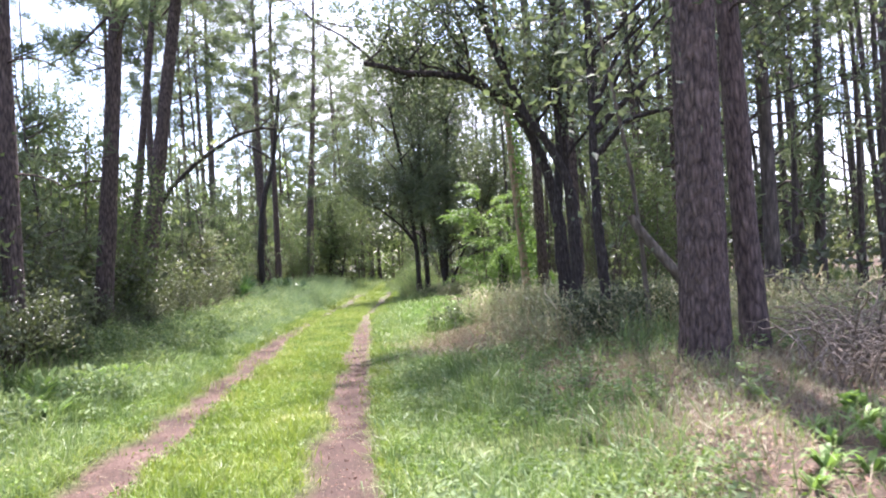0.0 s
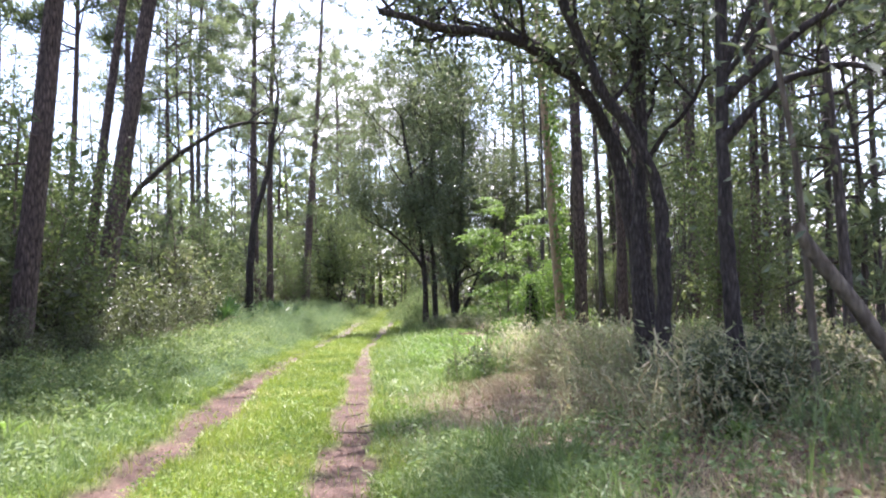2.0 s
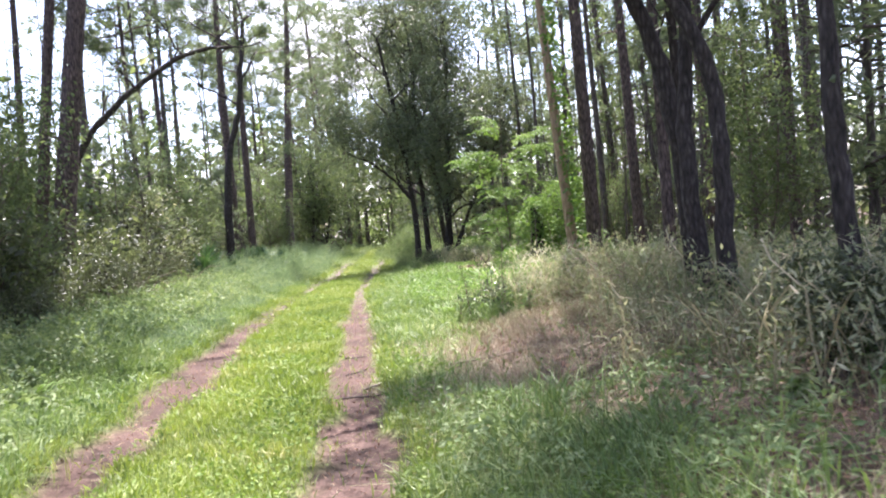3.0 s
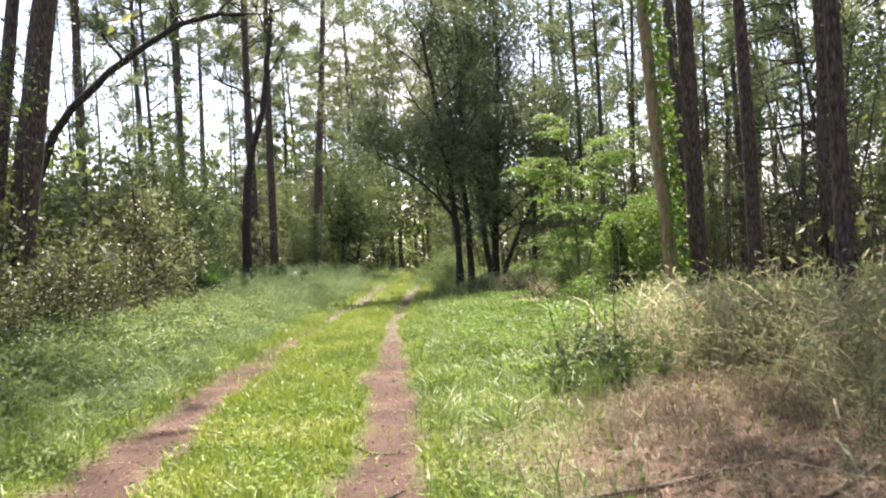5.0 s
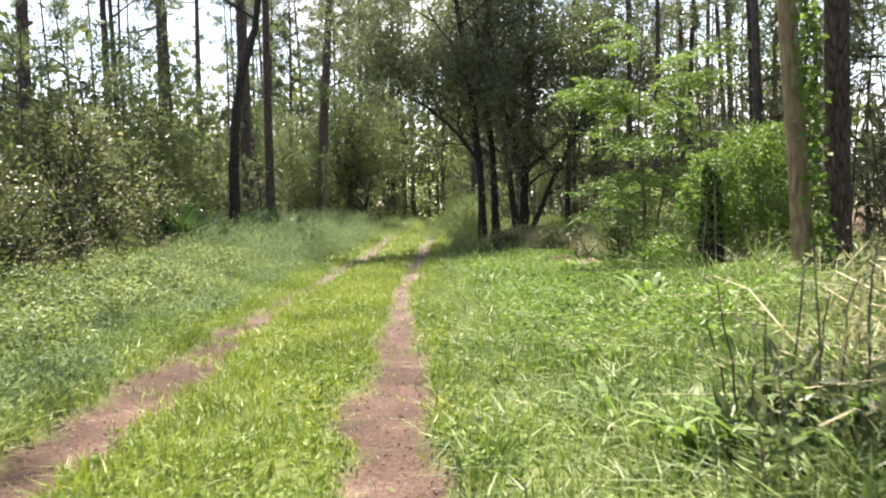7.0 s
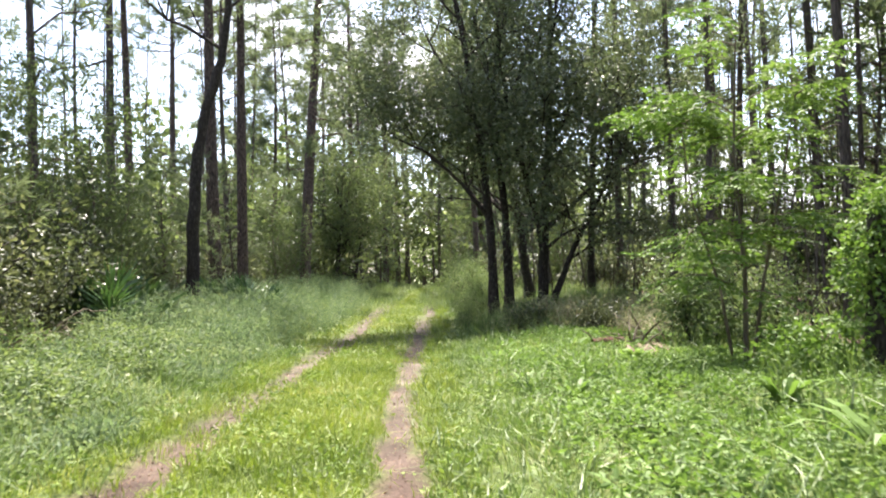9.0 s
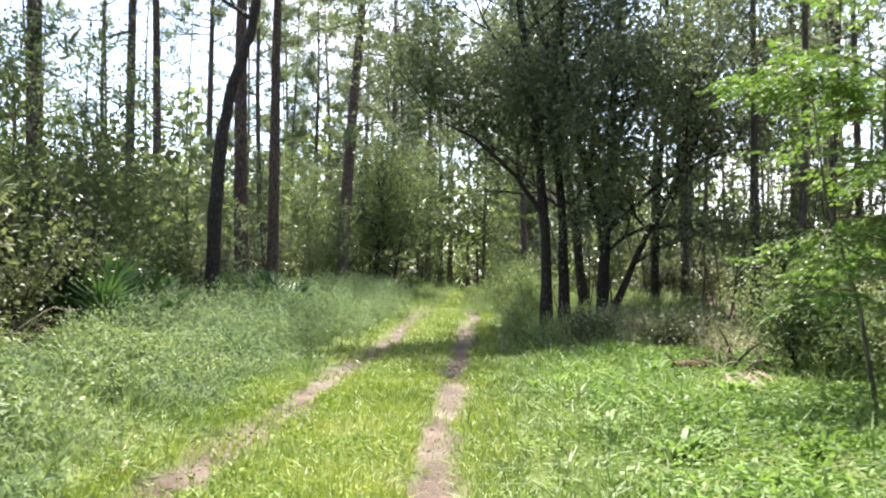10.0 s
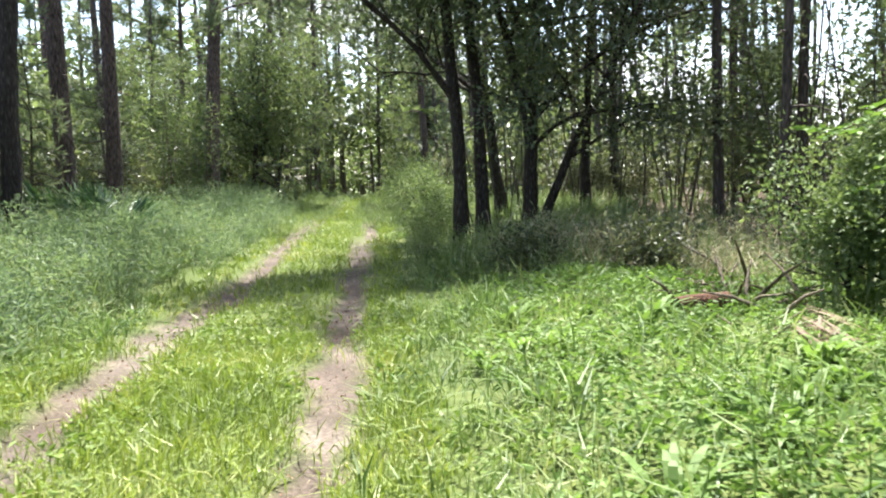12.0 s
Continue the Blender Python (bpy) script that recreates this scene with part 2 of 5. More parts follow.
def thing(name, m, label, category, group=""):
    ob = new(name)
    ob.empty_display_size = 0.3
    ob.matrix_world = m
    return tagged(ob, label, category, group)


def stuff(name, g, material, label, category):
    return tagged(new(name, g.mesh(name, material)), label, category, kind="stuff")


def unit(a):
    return a / np.maximum(np.linalg.norm(a, axis=-1, keepdims=True), 1e-9)


def leaves(g, p, d, length, width, rng, fold=0.15):
    """A pointed leaf at each point p along d: base, two sides, tip."""
    n = len(p)
    d = unit(d)
    side = unit(np.cross(d, unit(rng.normal(size=(n, 3)) + [0, 0, 0.8])))
    up = np.cross(side, d)
    length, width = np.broadcast_to(length, n)[:, None], np.broadcast_to(width, n)[:, None]
    mid = p + d * length * 0.45 + up * length * fold * 0.5
    tip = p + d * length - up * length * fold * 0.5
    v = np.stack([p, mid + side * width / 2, tip, mid - side * width / 2], 1).reshape(-1, 3)
    g.add(v, np.arange(4 * n).reshape(-1, 4))


def blades(g, p, height, width, lean, rng):
    """A grass blade from each ground point: a broad foot and a narrow, bent tip."""
    n = len(p)
    a = rng.uniform(0, 2 * np.pi, n)
    b = rng.uniform(0, 2 * np.pi, n)
    side = np.stack([np.cos(a), np.sin(a), np.zeros(n)], 1) * np.broadcast_to(width, n)[:, None] / 2
    out = np.stack([np.cos(b), np.sin(b), np.zeros(n)], 1)
    height = np.broadcast_to(height, n)[:, None]
    k = np.abs(rng.normal(size=(n, 1))) * lean
    mid = p + out * height * k * 0.35 + np.array([0, 0, 0.55]) * height
    tip = p + out * height * k + np.array([0, 0, 1.0]) * height / np.sqrt(1 + k * k * 0.5)
    v = np.stack([p - side, mid - side * 0.1, tip, mid + side * 1.1], 1)
    v[:, 0] = p - side * 0.6
    g.add(v.reshape(-1, 3), np.arange(4 * n).reshape(-1, 4))


def tube(g, pts, radii, sides=8, rough=0.0, rng=None):
    pts = np.asarray(pts, dtype=float)
    radii = np.asarray(radii, dtype=float)
    n = len(pts)
    tang = unit(np.gradient(pts, axis=0))
    ref = np.array([1.0, 0, 0]) if abs(tang[:, 0]).mean() < 0.7 else np.array([0, 1.0, 0])
    s = unit(np.cross(tang, ref))
    u = np.cross(tang, s)
    a = np.linspace(0, 2 * np.pi, sides, endpoint=False)
    rr = radii[:, None] * np.ones((1, sides))
    if rough and rng is not None:
        rr = rr * (1 + rough * rng.normal(size=(n, sides)))
    v = pts[:, None, :] + (np.cos(a)[None, :, None] * s[:, None, :] + np.sin(a)[None, :, None] * u[:, None, :]) * rr[:, :, None]
    i = np.arange(n - 1)[:, None] * sides
    j = np.arange(sides)[None, :]
    k = (j + 1) % sides
    f = np.stack([i + j, i + k, i + sides + k, i + sides + j], -1).reshape(-1, 4)
    g.add(v.reshape(-1, 3), f)


def value_noise(x, y, seed=0):
    tab = np.random.default_rng(seed).random((64, 64))
    xi, yi = np.floor(x).astype(int), np.floor(y).astype(int)
    fx, fy = x - xi, y - yi
    fx, fy = fx * fx * (3 - 2 * fx), fy * fy * (3 - 2 * fy)
    q = lambda a, b: tab[a % 64, b % 64]
    return (q(xi, yi) * (1 - fx) + q(xi + 1, yi) * fx) * (1 - fy) + (q(xi, yi + 1) * (1 - fx) + q(xi + 1, yi + 1) * fx) * fy


def step(a, b, x):
    k = np.clip((x - a) / (b - a), 0, 1)
    return k * k * (3 - 2 * k)


# ---- the lie of the land ----
def middle(y):
    """The line half way between the two ruts."""
    return np.interp(y, [-30, 18, 24, 28, 32, 41, 52, 65, 90, 200], [-1.2, -1.2, -1.12, -0.97, -0.72, -0.18, 0.5, 1.4, 3.2, 12])


def gauge(y):
    return 0.91 - 0.14 * step(21, 31, y)


def rut_share(x, y):
    u = x - middle(y) + 0.22 * (value_noise(x * 1.7, y * 1.7, 3) - 0.5) + 0.22 * (value_noise(x * 5, y * 5, 4) - 0.5)
    left = 0.285 - 0.105 * step(19, 27, y)
    right = 0.24 - 0.09 * step(19, 27, y)
    return np.maximum(1 - step(left - 0.06, left + 0.12, np.abs(u + gauge(y))), 1 - step(right - 0.06, right + 0.12, np.abs(u - gauge(y))))


def ground_z(x, y):
    x, y = np.asarray(x, dtype=float), np.asarray(y, dtype=float)
    u = x - middle(y)
    z = 0.30 * step(1.9, 4.6, u) * (1 - 0.85 * step(25, 28, y) * (1 - step(35, 39, y))) + 0.30 * step(1.9, 4.5, -u) + 0.45 * step(34, 66, y)
    z = z + 0.10 * (value_noise(x * 0.45, y * 0.45, 1) - 0.5) * step(1.2, 3.0, np.abs(u))
    z = z + 0.04 * (value_noise(x * 2.1, y * 2.1, 2) - 0.5)
    return z - 0.055 * rut_share(x, y)


def straw_share(x, y):
    """Needles and dead leaves under the trees at both sides."""
    k = step(1.05, 1.95, x + 0.5 * step(12.3, 13.4, y) - 1.4 * step(16.4, 17.8, y) + 1.0 * (value_noise(x * 0.9, y * 0.9, 5) - 0.5)) * (1 - step(18.0, 20, y))
    k = np.maximum(k, step(4.6, 6.0, x))
    return np.maximum(k, step(4.2, 5.4, -x))


def build_ground():
    def axis(lo, hi, fine_lo, fine_hi, fine, coarse):
        a = list(np.arange(fine_lo, fine_hi + fine / 2, fine))
        s, p = fine, fine_hi
        while p < hi:
            s = min(s * 1.35, coarse)
            p += s
            a.append(p)
        s, p = fine, fine_lo
        while p > lo:
            s = min(s * 1.35, coarse)
            p -= s
            a.insert(0, p)
        return np.array(a)
    xs, ys = axis(-900, 900, -3.6, 2.6, 0.09, 120), axis(-700, 1100, 2.0, 34.0, 0.18, 120)
    X, Y = np.meshgrid(xs, ys)
    Z = ground_z(X, Y)
    nx, ny = len(xs), len(ys)
    g = Geo()
    i = np.arange(ny - 1)[:, None] * nx + np.arange(nx - 1)[None, :]
    g.add(np.stack([X, Y, Z], -1).reshape(-1, 3), np.stack([i, i + 1, i + nx + 1, i + nx], -1).reshape(-1, 4))
    me = g.mesh("ground", MAT_GROUND, True)
    soil = me.attributes.new("soil", "FLOAT", "POINT")
    soil.data.foreach_set("value", rut_share(X, Y).ravel().astype(np.float32))
    sand = me.attributes.new("sand", "FLOAT", "POINT")
    sand.data.foreach_set("value", (step(21, 30, Y) * (0.45 + 0.55 * value_noise(X * 1.3, Y * 1.3, 6))).ravel().astype(np.float32))
    straw = me.attributes.new("straw", "FLOAT", "POINT")
    straw.data.foreach_set("value", straw_share(X, Y).ravel().astype(np.float32))
    tagged(new("ground", me), "sandy forest ground with two bare wheel ruts", "ground", kind="structure")


build_ground()


def at(x, y, turn=0.0, size=1.0, tilt_x=0.0, tilt_y=0.0, sink=0.04):
    return pose(x, y, float(ground_z(x, y)) - sink, tilt_x, tilt_y, turn) @ Matrix.Diagonal((size, size, size, 1))


# ---- trees ----
def tufts(g, centres, outward, rng, count, length, width):
    c = np.repeat(centres, count, axis=0)
    o = np.repeat(outward, count, axis=0)
    d = unit(rng.normal(size=c.shape) * 0.75 + unit(o) * 0.7 + [0, 0, 0.25])
    leaves(g, c + rng.normal(size=c.shape) * 0.05, d, length * rng.uniform(0.7, 1.2, len(c)), width, rng, 0.05)


def make_pine(seed, h, r, first, limbs, per_limb, blade=8, size=0.26, width=0.03, reach=2.6, bend=0.3, sides=12, stubs=5, lean=(0, 0), rings=22, fine=6, limb_sides=5, bunch=5):
    """Trunk and limbs in one mesh, needles in another."""
    rng = np.random.default_rng(seed)
    wood, green = Geo(), Geo()
    z = np.linspace(0, 1, rings) ** 1.35 * h
    wav = np.array([np.sin(z / h * 5 + rng.uniform(0, 6)) * bend * z / h, np.sin(z / h * 4 + rng.uniform(0, 6)) * bend * z / h]).T
    pts = np.stack([wav[:, 0] + lean[0] * z, wav[:, 1] + lean[1] * z, z - 0.1], 1)
    rad = r * (1 - 0.86 * (z / h)) * (1 + 0.38 * np.exp(-z / 0.28))
    tube(wood, pts, rad, sides, 0.03, rng)
    cs, os_ = [], []
    for i in range(limbs):
        f = first + (0.985 - first) * ((i + rng.uniform(0, 1)) / limbs)
        base = np.array([np.interp(f * h, z, pts[:, k]) for k in range(3)])
        a = rng.uniform(0, 2 * np.pi)
        ln = reach * (0.35 + 0.75 * np.sin(np.pi * (0.15 + 0.8 * (f - first) / (1 - first)))) * rng.uniform(0.6, 1.15)
        rise = rng.uniform(-0.15, 0.35) + 0.5 * f
        s = np.linspace(0, 1, fine)[:, None]
        way = np.array([np.cos(a), np.sin(a), 0])
        lp = base + way * s * ln + np.array([0, 0, 1.0]) * (rise * s - 0.35 * s * s + 0.1 * np.sin(4 * s + a)) * ln
        tube(wood, lp, np.interp(s[:, 0], [0, 1], [0.028 + r * 0.10 * (1 - f), 0.008]), limb_sides)
        k = rng.uniform(0.35, 1.03, per_limb)
        k = np.sort(k)[::bunch]
        c = np.stack([np.interp(k, s[:, 0], lp[:, q]) for q in range(3)], 1)
        c = c + rng.normal(size=c.shape) * np.array([0.3, 0.3, 0.2]) * (0.4 + 0.6 * k[:, None]) * ln * 0.4
        c = np.repeat(c, bunch, axis=0)[:per_limb]
        c = c + rng.normal(size=c.shape) * 0.07
        cs.append(c)
        os_.append(np.tile(way + np.array([0, 0, 0.3]), (per_limb, 1)))
    for i in range(stubs):
        f = rng.uniform(0.12, first)
        base = np.array([np.interp(f * h, z, pts[:, k]) for k in range(3)])
        a = rng.uniform(0, 2 * np.pi)
        ln = rng.uniform(0.3, 1.5)
        s = np.linspace(0, 1, 5)[:, None]
        lp = base + np.array([np.cos(a), np.sin(a), 0]) * s * ln + np.array([0, 0, 1.0]) * (0.2 * s - 0.45 * s * s) * ln
        tube(wood, lp, np.interp(s[:, 0], [0, 1], [0.022, 0.006]), 4)
    tufts(green, np.concatenate(cs), np.concatenate(os_), rng, blade, size, width)
    return wood, green


def grow(g, ends, p, d, ln, r, level, rng, kids=(3, 4), spread=0.6, up=0.12, sides=7, shrink=0.66, wander=0.16):
    n = 5 if level > 1 else 3
    pts, d = [np.array(p, dtype=float)], unit(np.array(d, dtype=float))
    for i in range(n):
        d = unit(d + rng.normal(size=3) * wander + np.array([0, 0, up]))
        pts.append(pts[-1] + d * ln / n)
    tube(g, pts, np.linspace(r, r * 0.62, n + 1), sides, 0.04, rng)
    if level == 0:
        ends.extend(pts[1:])
        return
    for i in range(rng.integers(kids[0], kids[1] + 1)):
        k = rng.integers(n // 2, n + 1) if i else n
        w = unit(d + rng.normal(size=3) * spread)
        grow(g, ends, pts[k], w, ln * shrink * rng.uniform(0.75, 1.2), r * 0.55, level - 1, rng, kids, spread, up, max(4, sides - 1), shrink, wander)


def clothe(g, ends, rng, per, radius, length, width, droop=0.0):
    e = np.array(ends)
    c = np.repeat(e, per, axis=0)
    off = rng.normal(size=c.shape) * radius
    d = rng.normal(size=c.shape) + off / max(radius, 1e-3) * 0.4 + [0, 0, -droop]
    leaves(g, c + off, d, length * rng.uniform(0.65, 1.25, len(c)), width * rng.uniform(0.75, 1.2, len(c)), rng)


def leaf_mass(g, lumps, rng, per, leaf, thick=0.16):
    """Leaves over lumpy cushions: centre x, y, z and radius of each; the leaves hang outward, a few inside."""
    for x, y, z, r in lumps:
        n = int(per * r * r)
        d = unit(rng.normal(size=(n, 3)) + [0, 0, 0.35])
        lump = 1 + 0.22 * np.sin(5 * d[:, 0] + 3 * x + 2) * np.sin(4 * d[:, 1] + 2 * y) + 0.15 * np.sin(9 * d[:, 2] + 7 * x)
        p = np.array([x, y, z]) + d * (r * lump * (1 - thick * np.abs(rng.normal(size=n))))[:, None]
        leaves(g, p, d * 0.8 + rng.normal(size=(n, 3)) * 0.5 + [0, 0, -0.35], leaf * rng.uniform(0.6, 1.25, n), leaf * 0.6 * rng.uniform(0.8, 1.2, n), rng)


def tree_thing(name, m, wood, green, bark, foliage, label, category, group=""):
    t = thing(name, m, label, category, group)
    part("trunk", wood, bark, t, smooth=True)
    if green is not None and green.n:
        part("crown", green, foliage, t)
    return t

# the great pine beside the track, its bark in long raised plates
def great_pine():
    rng = np.random.default_rng(5)
    h, r, sides, rings = 22.0, 0.235, 84, 300
    z = np.concatenate([np.linspace(0, 7.5, 250), np.linspace(7.7, h, 50)])
    a = np.linspace(0, 2 * np.pi, sides, endpoint=False)
    A, Z = np.meshgrid(a, z)
    R = r * (1 - 0.8 * Z / h) * (1 + 0.42 * np.exp(-Z / 0.22) * (1 + 0.35 * np.sin(5 * A + 1)))
    # plates: cells that are long up the trunk, with sunk furrows between
    cu, cv = A / (2 * np.pi) * 16, Z * 5.5
    best, second = np.full(A.shape, 9.0), np.full(A.shape, 9.0)
    ju, jv = rng.random((16, 400)), rng.random((16, 400))
    for du in (-1, 0, 1):
        for dv in (-1, 0, 1):
            iu, iv = np.floor(cu).astype(int) + du, np.floor(cv).astype(int) + dv
            px = iu + ju[iu % 16, np.clip(iv, 0, 399)]
            py = iv + jv[iu % 16, np.clip(iv, 0, 399)]
            dd = np.hypot(cu - px, cv - py)
            second = np.where(dd < best, best, np.minimum(second, dd))
            best = np.minimum(best, dd)
    R = R + 0.016 * step(0.02, 0.22, second - best) + 0.006 * rng.random(A.shape)
    cx = 0.012 * Z + 0.05 * np.sin(Z * 0.35)
    V = np.stack([cx + R * np.cos(A), R * np.sin(A), Z - 0.12], -1).reshape(-1, 3)
    i = np.arange(rings - 1)[:, None] * sides
    j = np.arange(sides)[None, :]
    k = (j + 1) % sides
    wood = Geo()
    wood.add(V, np.stack([i + j, i + k, i + sides + k, i + sides + j], -1).reshape(-1, 4))
    w2, green = make_pine(6, 22.0, 0.1, 0.55, 24, 16, lean=(0.012, 0), bend=0.05, stubs=0)
    wood.add(np.concatenate(w2.v), np.concatenate(w2.f))
    tree_thing("pine_tree", at(3.31, 8.25), wood, green, MAT_PINE, MAT_NEEDLE, "large pine with thick reddish-brown plated bark beside the track", "pine tree")


great_pine()

# pines one by one: x, y, radius, height, lean in x and y, seed, first limb
PINES = [
    (4.17, 8.95, 0.15, 20, -0.03, 0.0, 11, 0.6),
    (-5.62, 18.0, 0.20, 21, 0.09, 0.0, 12, 0.3),
    (-6.55, 24.8, 0.25, 23, 0.14, 0.0, 13, 0.4),
    (-7.0, 24.9, 0.14, 21, 0.12, 0.0, 14, 0.42),
    (-5.15, 42.6, 0.20, 22, -0.005, 0.0, 15, 0.42),
    (-4.85, 45.0, 0.18, 22, 0.02, 0.0, 16, 0.4),
    (-3.82, 53.0, 0.25, 23, 0.065, 0.0, 17, 0.25),
    (5.02, 24.3, 0.165, 21, 0.0, 0.0, 18, 0.5),
    (6.15, 24.6, 0.13, 20, 0.0, 0.0, 19, 0.45),
    (9.2, 27.5, 0.12, 20, -0.02, 0.0, 20, 0.42),
    (-10.4, 59.0, 0.2, 22, 0.0, 0.0, 21, 0.5),
    (-8.2, 33.0, 0.16, 20, 0.02, 0.0, 22, 0.5),
    (-5.2, 12.8, 0.16, 20, 0.012, 0.0, 23, 0.24),
    (-8.8, 47.0, 0.17, 21, 0.0, 0.0, 24, 0.5),
    (4.9, 19.5, 0.10, 19, 0.0, 0.0, 25, 0.5),
    (-9.2, 15.5, 0.14, 17, 0.02, 0.0, 51, 0.35),
    (-10.6, 21.5, 0.15, 18, 0.0, 0.0, 52, 0.45),
    (-8.9, 29.6, 0.13, 17, 0.03, 0.0, 53, 0.5),
    (-7.6, 36.5, 0.12, 16, 0.01, 0.0, 54, 0.5),
    (-2.2, 61.0, 0.17, 19, 0.0, 0.0, 55, 0.22),
    (-0.6, 69.0, 0.18, 20, 0.01, 0.0, 56, 0.2),
    (4.4, 68.0, 0.17, 19, 0.0, 0.0, 57, 0.22),
    (3.6, 56.5, 0.15, 18, -0.02, 0.0, 58, 0.25),
    (7.9, 21.0, 0.11, 19, 0.01, 0.0, 28, 0.42),
]
for x, y, r, h, lx, ly, seed, first in PINES:
    w, gr = make_pine(seed, h, r, first, 34, 30 if x < 0 else 20, blade=6, size=0.40, width=0.045, reach=2.3 if x > 0 and y < 50 else 3.2, bend=0.16, lean=(lx, ly))
    tree_thing("pine_tree", at(x, y), w, gr, MAT_PINE, MAT_NEEDLE, "tall straight pine with bare lower trunk and thin crown", "pine tree", "pines along the track")

# tan leaning trunk wound with vines
w, gr = make_pine(31, 17, 0.125, 0.75, 10, 10, reach=1.4, bend=0.1, lean=(-0.06, 0))
t_tan = tree_thing("vine_clad_tree", at(4.50, 24.0), w, gr, MAT_TAN, MAT_NEEDLE, "slender tan-barked tree with green vines climbing its trunk", "tree")
rng = np.random.default_rng(32)
gv = Geo()
zz = rng.uniform(0.2, 9, 1500)
aa = rng.uniform(-1.9, 1.5, 1500)
cc = np.stack([-0.06 * zz + np.cos(aa) * (0.17 + 0.18 * rng.random(1500)), np.sin(aa) * 0.25, zz], 1)
leaves(gv, cc, rng.normal(size=cc.shape) + [0, 0, -0.4], 0.11, 0.08, rng)
part("vine", gv, MAT_BRIGHT, t_tan, "bright green vine leaves round the trunk")

# a plantation of thin pines behind, both sides
protos = []
for s in range(6):
    w, gr = make_pine(60 + s, 17 + s * 0.8, 0.075 + 0.012 * s, (0.29, 0.38, 0.48)[s % 3], 15, 9, blade=6, size=0.42, width=0.055, reach=2.2, sides=7, rings=9, stubs=3, fine=4, limb_sides=3, bunch=3)
    t = tree_thing("pine_tree", at(14 + 2.3 * s, 62 + s), w, gr, MAT_THIN, MAT_NEEDLE, "thin plantation pine with a bare trunk and high crown", "pine tree", "thin pines in the wood")
    protos.append(t)
rng = np.random.default_rng(70)
spots = []
for tries in range(4000):
    if len(spots) >= 142:
        break
    if rng.random() < 0.76:
        x, y = rng.uniform(5.6, 30), rng.uniform(12, 85)
        if rng.random() < 0.45:
            x, y = rng.uniform(6.2, 17), rng.uniform(13, 40)
    else:
        x, y = rng.uniform(-32, -8.0), rng.uniform(26, 90)
    if y > 62 and rng.random() < 0.35:
        x = rng.uniform(-8, 12)
    if y > 62 and abs(x - float(middle(y))) < 1.2 and y < 72:
        continue
    if (x > 0 and x < 5.6 + 0.02 * y and y < 62) or (0 < x < 9 and 19 < y < 32):
        continue
    if all((x - a) ** 2 + (y - b) ** 2 > 2.0 for a, b in spots):
        spots.append((x, y))
for i, (x, y) in enumerate(spots):
    copy_thing(protos[i % 6], at(x, y, rng.uniform(0, 360), rng.uniform(0.8, 1.15), rng.uniform(-2, 2), rng.uniform(-2, 2)))

for i, (x, y) in enumerate([(-6.6, 34.2), (-6.2, 50.0), (-3.8, 66.0), (0.8, 80.0), (-1.5, 84.0), (2.8, 72.5), (4.9, 51.0), (-7.2, 40.3)]):
    copy_thing(protos[(3 * i) % 6], at(x, y, 47 * i, 0.95 + 0.03 * i))


full = []
for k in range(2):
    w, gr = make_pine(80 + k, 17 + 2 * k, 0.16, 0.16, 44, 30, blade=6, size=0.42, width=0.055, reach=3.0, bend=0.2)
    full.append(tree_thing("pine_tree", at(-6.6 + 11.6 * k, 66 + 1 * k), w, gr, MAT_PINE, MAT_NEEDLE, "full-crowned pine with green needles low on its trunk", "pine tree", "full pines near the end of the track"))
for k, (x, y) in enumerate([(-3.0, 69.0), (-4.6, 75.0), (6.4, 68.0), (0.2, 78.0), (6.2, 75.0), (-8.8, 66.0), (10.5, 46.0)]):
    copy_thing(full[k % 2], at(x, y, 97 * k, 0.85 + 0.05 * (k % 5)))


# ---- oaks ----
def oak_on(name, m, seed, paths, per, leaf, label, level=2, kids=(3, 4), radius=0.3, twig=1.3, start=0.45, every=3, up=0.1, foliage=None, bark=None):
    """An oak whose stems follow given lines: points and the radius at the foot; boughs spring from the upper part."""
    rng = np.random.default_rng(seed)
    t = thing(name, m, label, "oak tree")
    green, ends = Geo(), []
    for pts, r in paths:
        wood = Geo()
        pts = np.array(pts, float)
        s = np.linspace(0, len(pts) - 1, 4 * len(pts))
        fine = np.stack([np.interp(s, range(len(pts)), pts[:, k]) for k in range(3)], 1)
        fine[1:-1] = (fine[:-2] + fine[1:-1] * 2 + fine[2:]) / 4
        fine[1:-1] += rng.normal(size=fine[1:-1].shape) * r * 0.10
        rad = r * np.linspace(1, 0.42, len(fine)) * (1 + 0.5 * np.exp(-np.arange(len(fine)) / 1.2))
        tube(wood, fine, rad, 10, 0.05, rng)
        n = len(fine)
        for k in list(range(int(n * start), n, every)) + [n - 1]:
            a = rng.uniform(0, 2 * np.pi)
            d = unit(np.array([np.cos(a), np.sin(a), rng.uniform(-0.1, 0.7)]) + unit(fine[k] - fine[k - 1]) * 0.5)
            grow(wood, ends, fine[k], d, twig * rng.uniform(0.7, 1.3), rad[k] * 0.5, level, rng, kids, 0.7, up, 6, 0.7)
        part("trunk" if pts[0][2] < 1.0 else "bough", wood, bark or MAT_OAKBARK, t, smooth=True)
    clothe(green, ends, rng, per, radius, leaf, leaf * 0.5)
    part("crown", green, foliage or MAT_OAK, t)
    return t


HERE = Matrix.Identity(4)
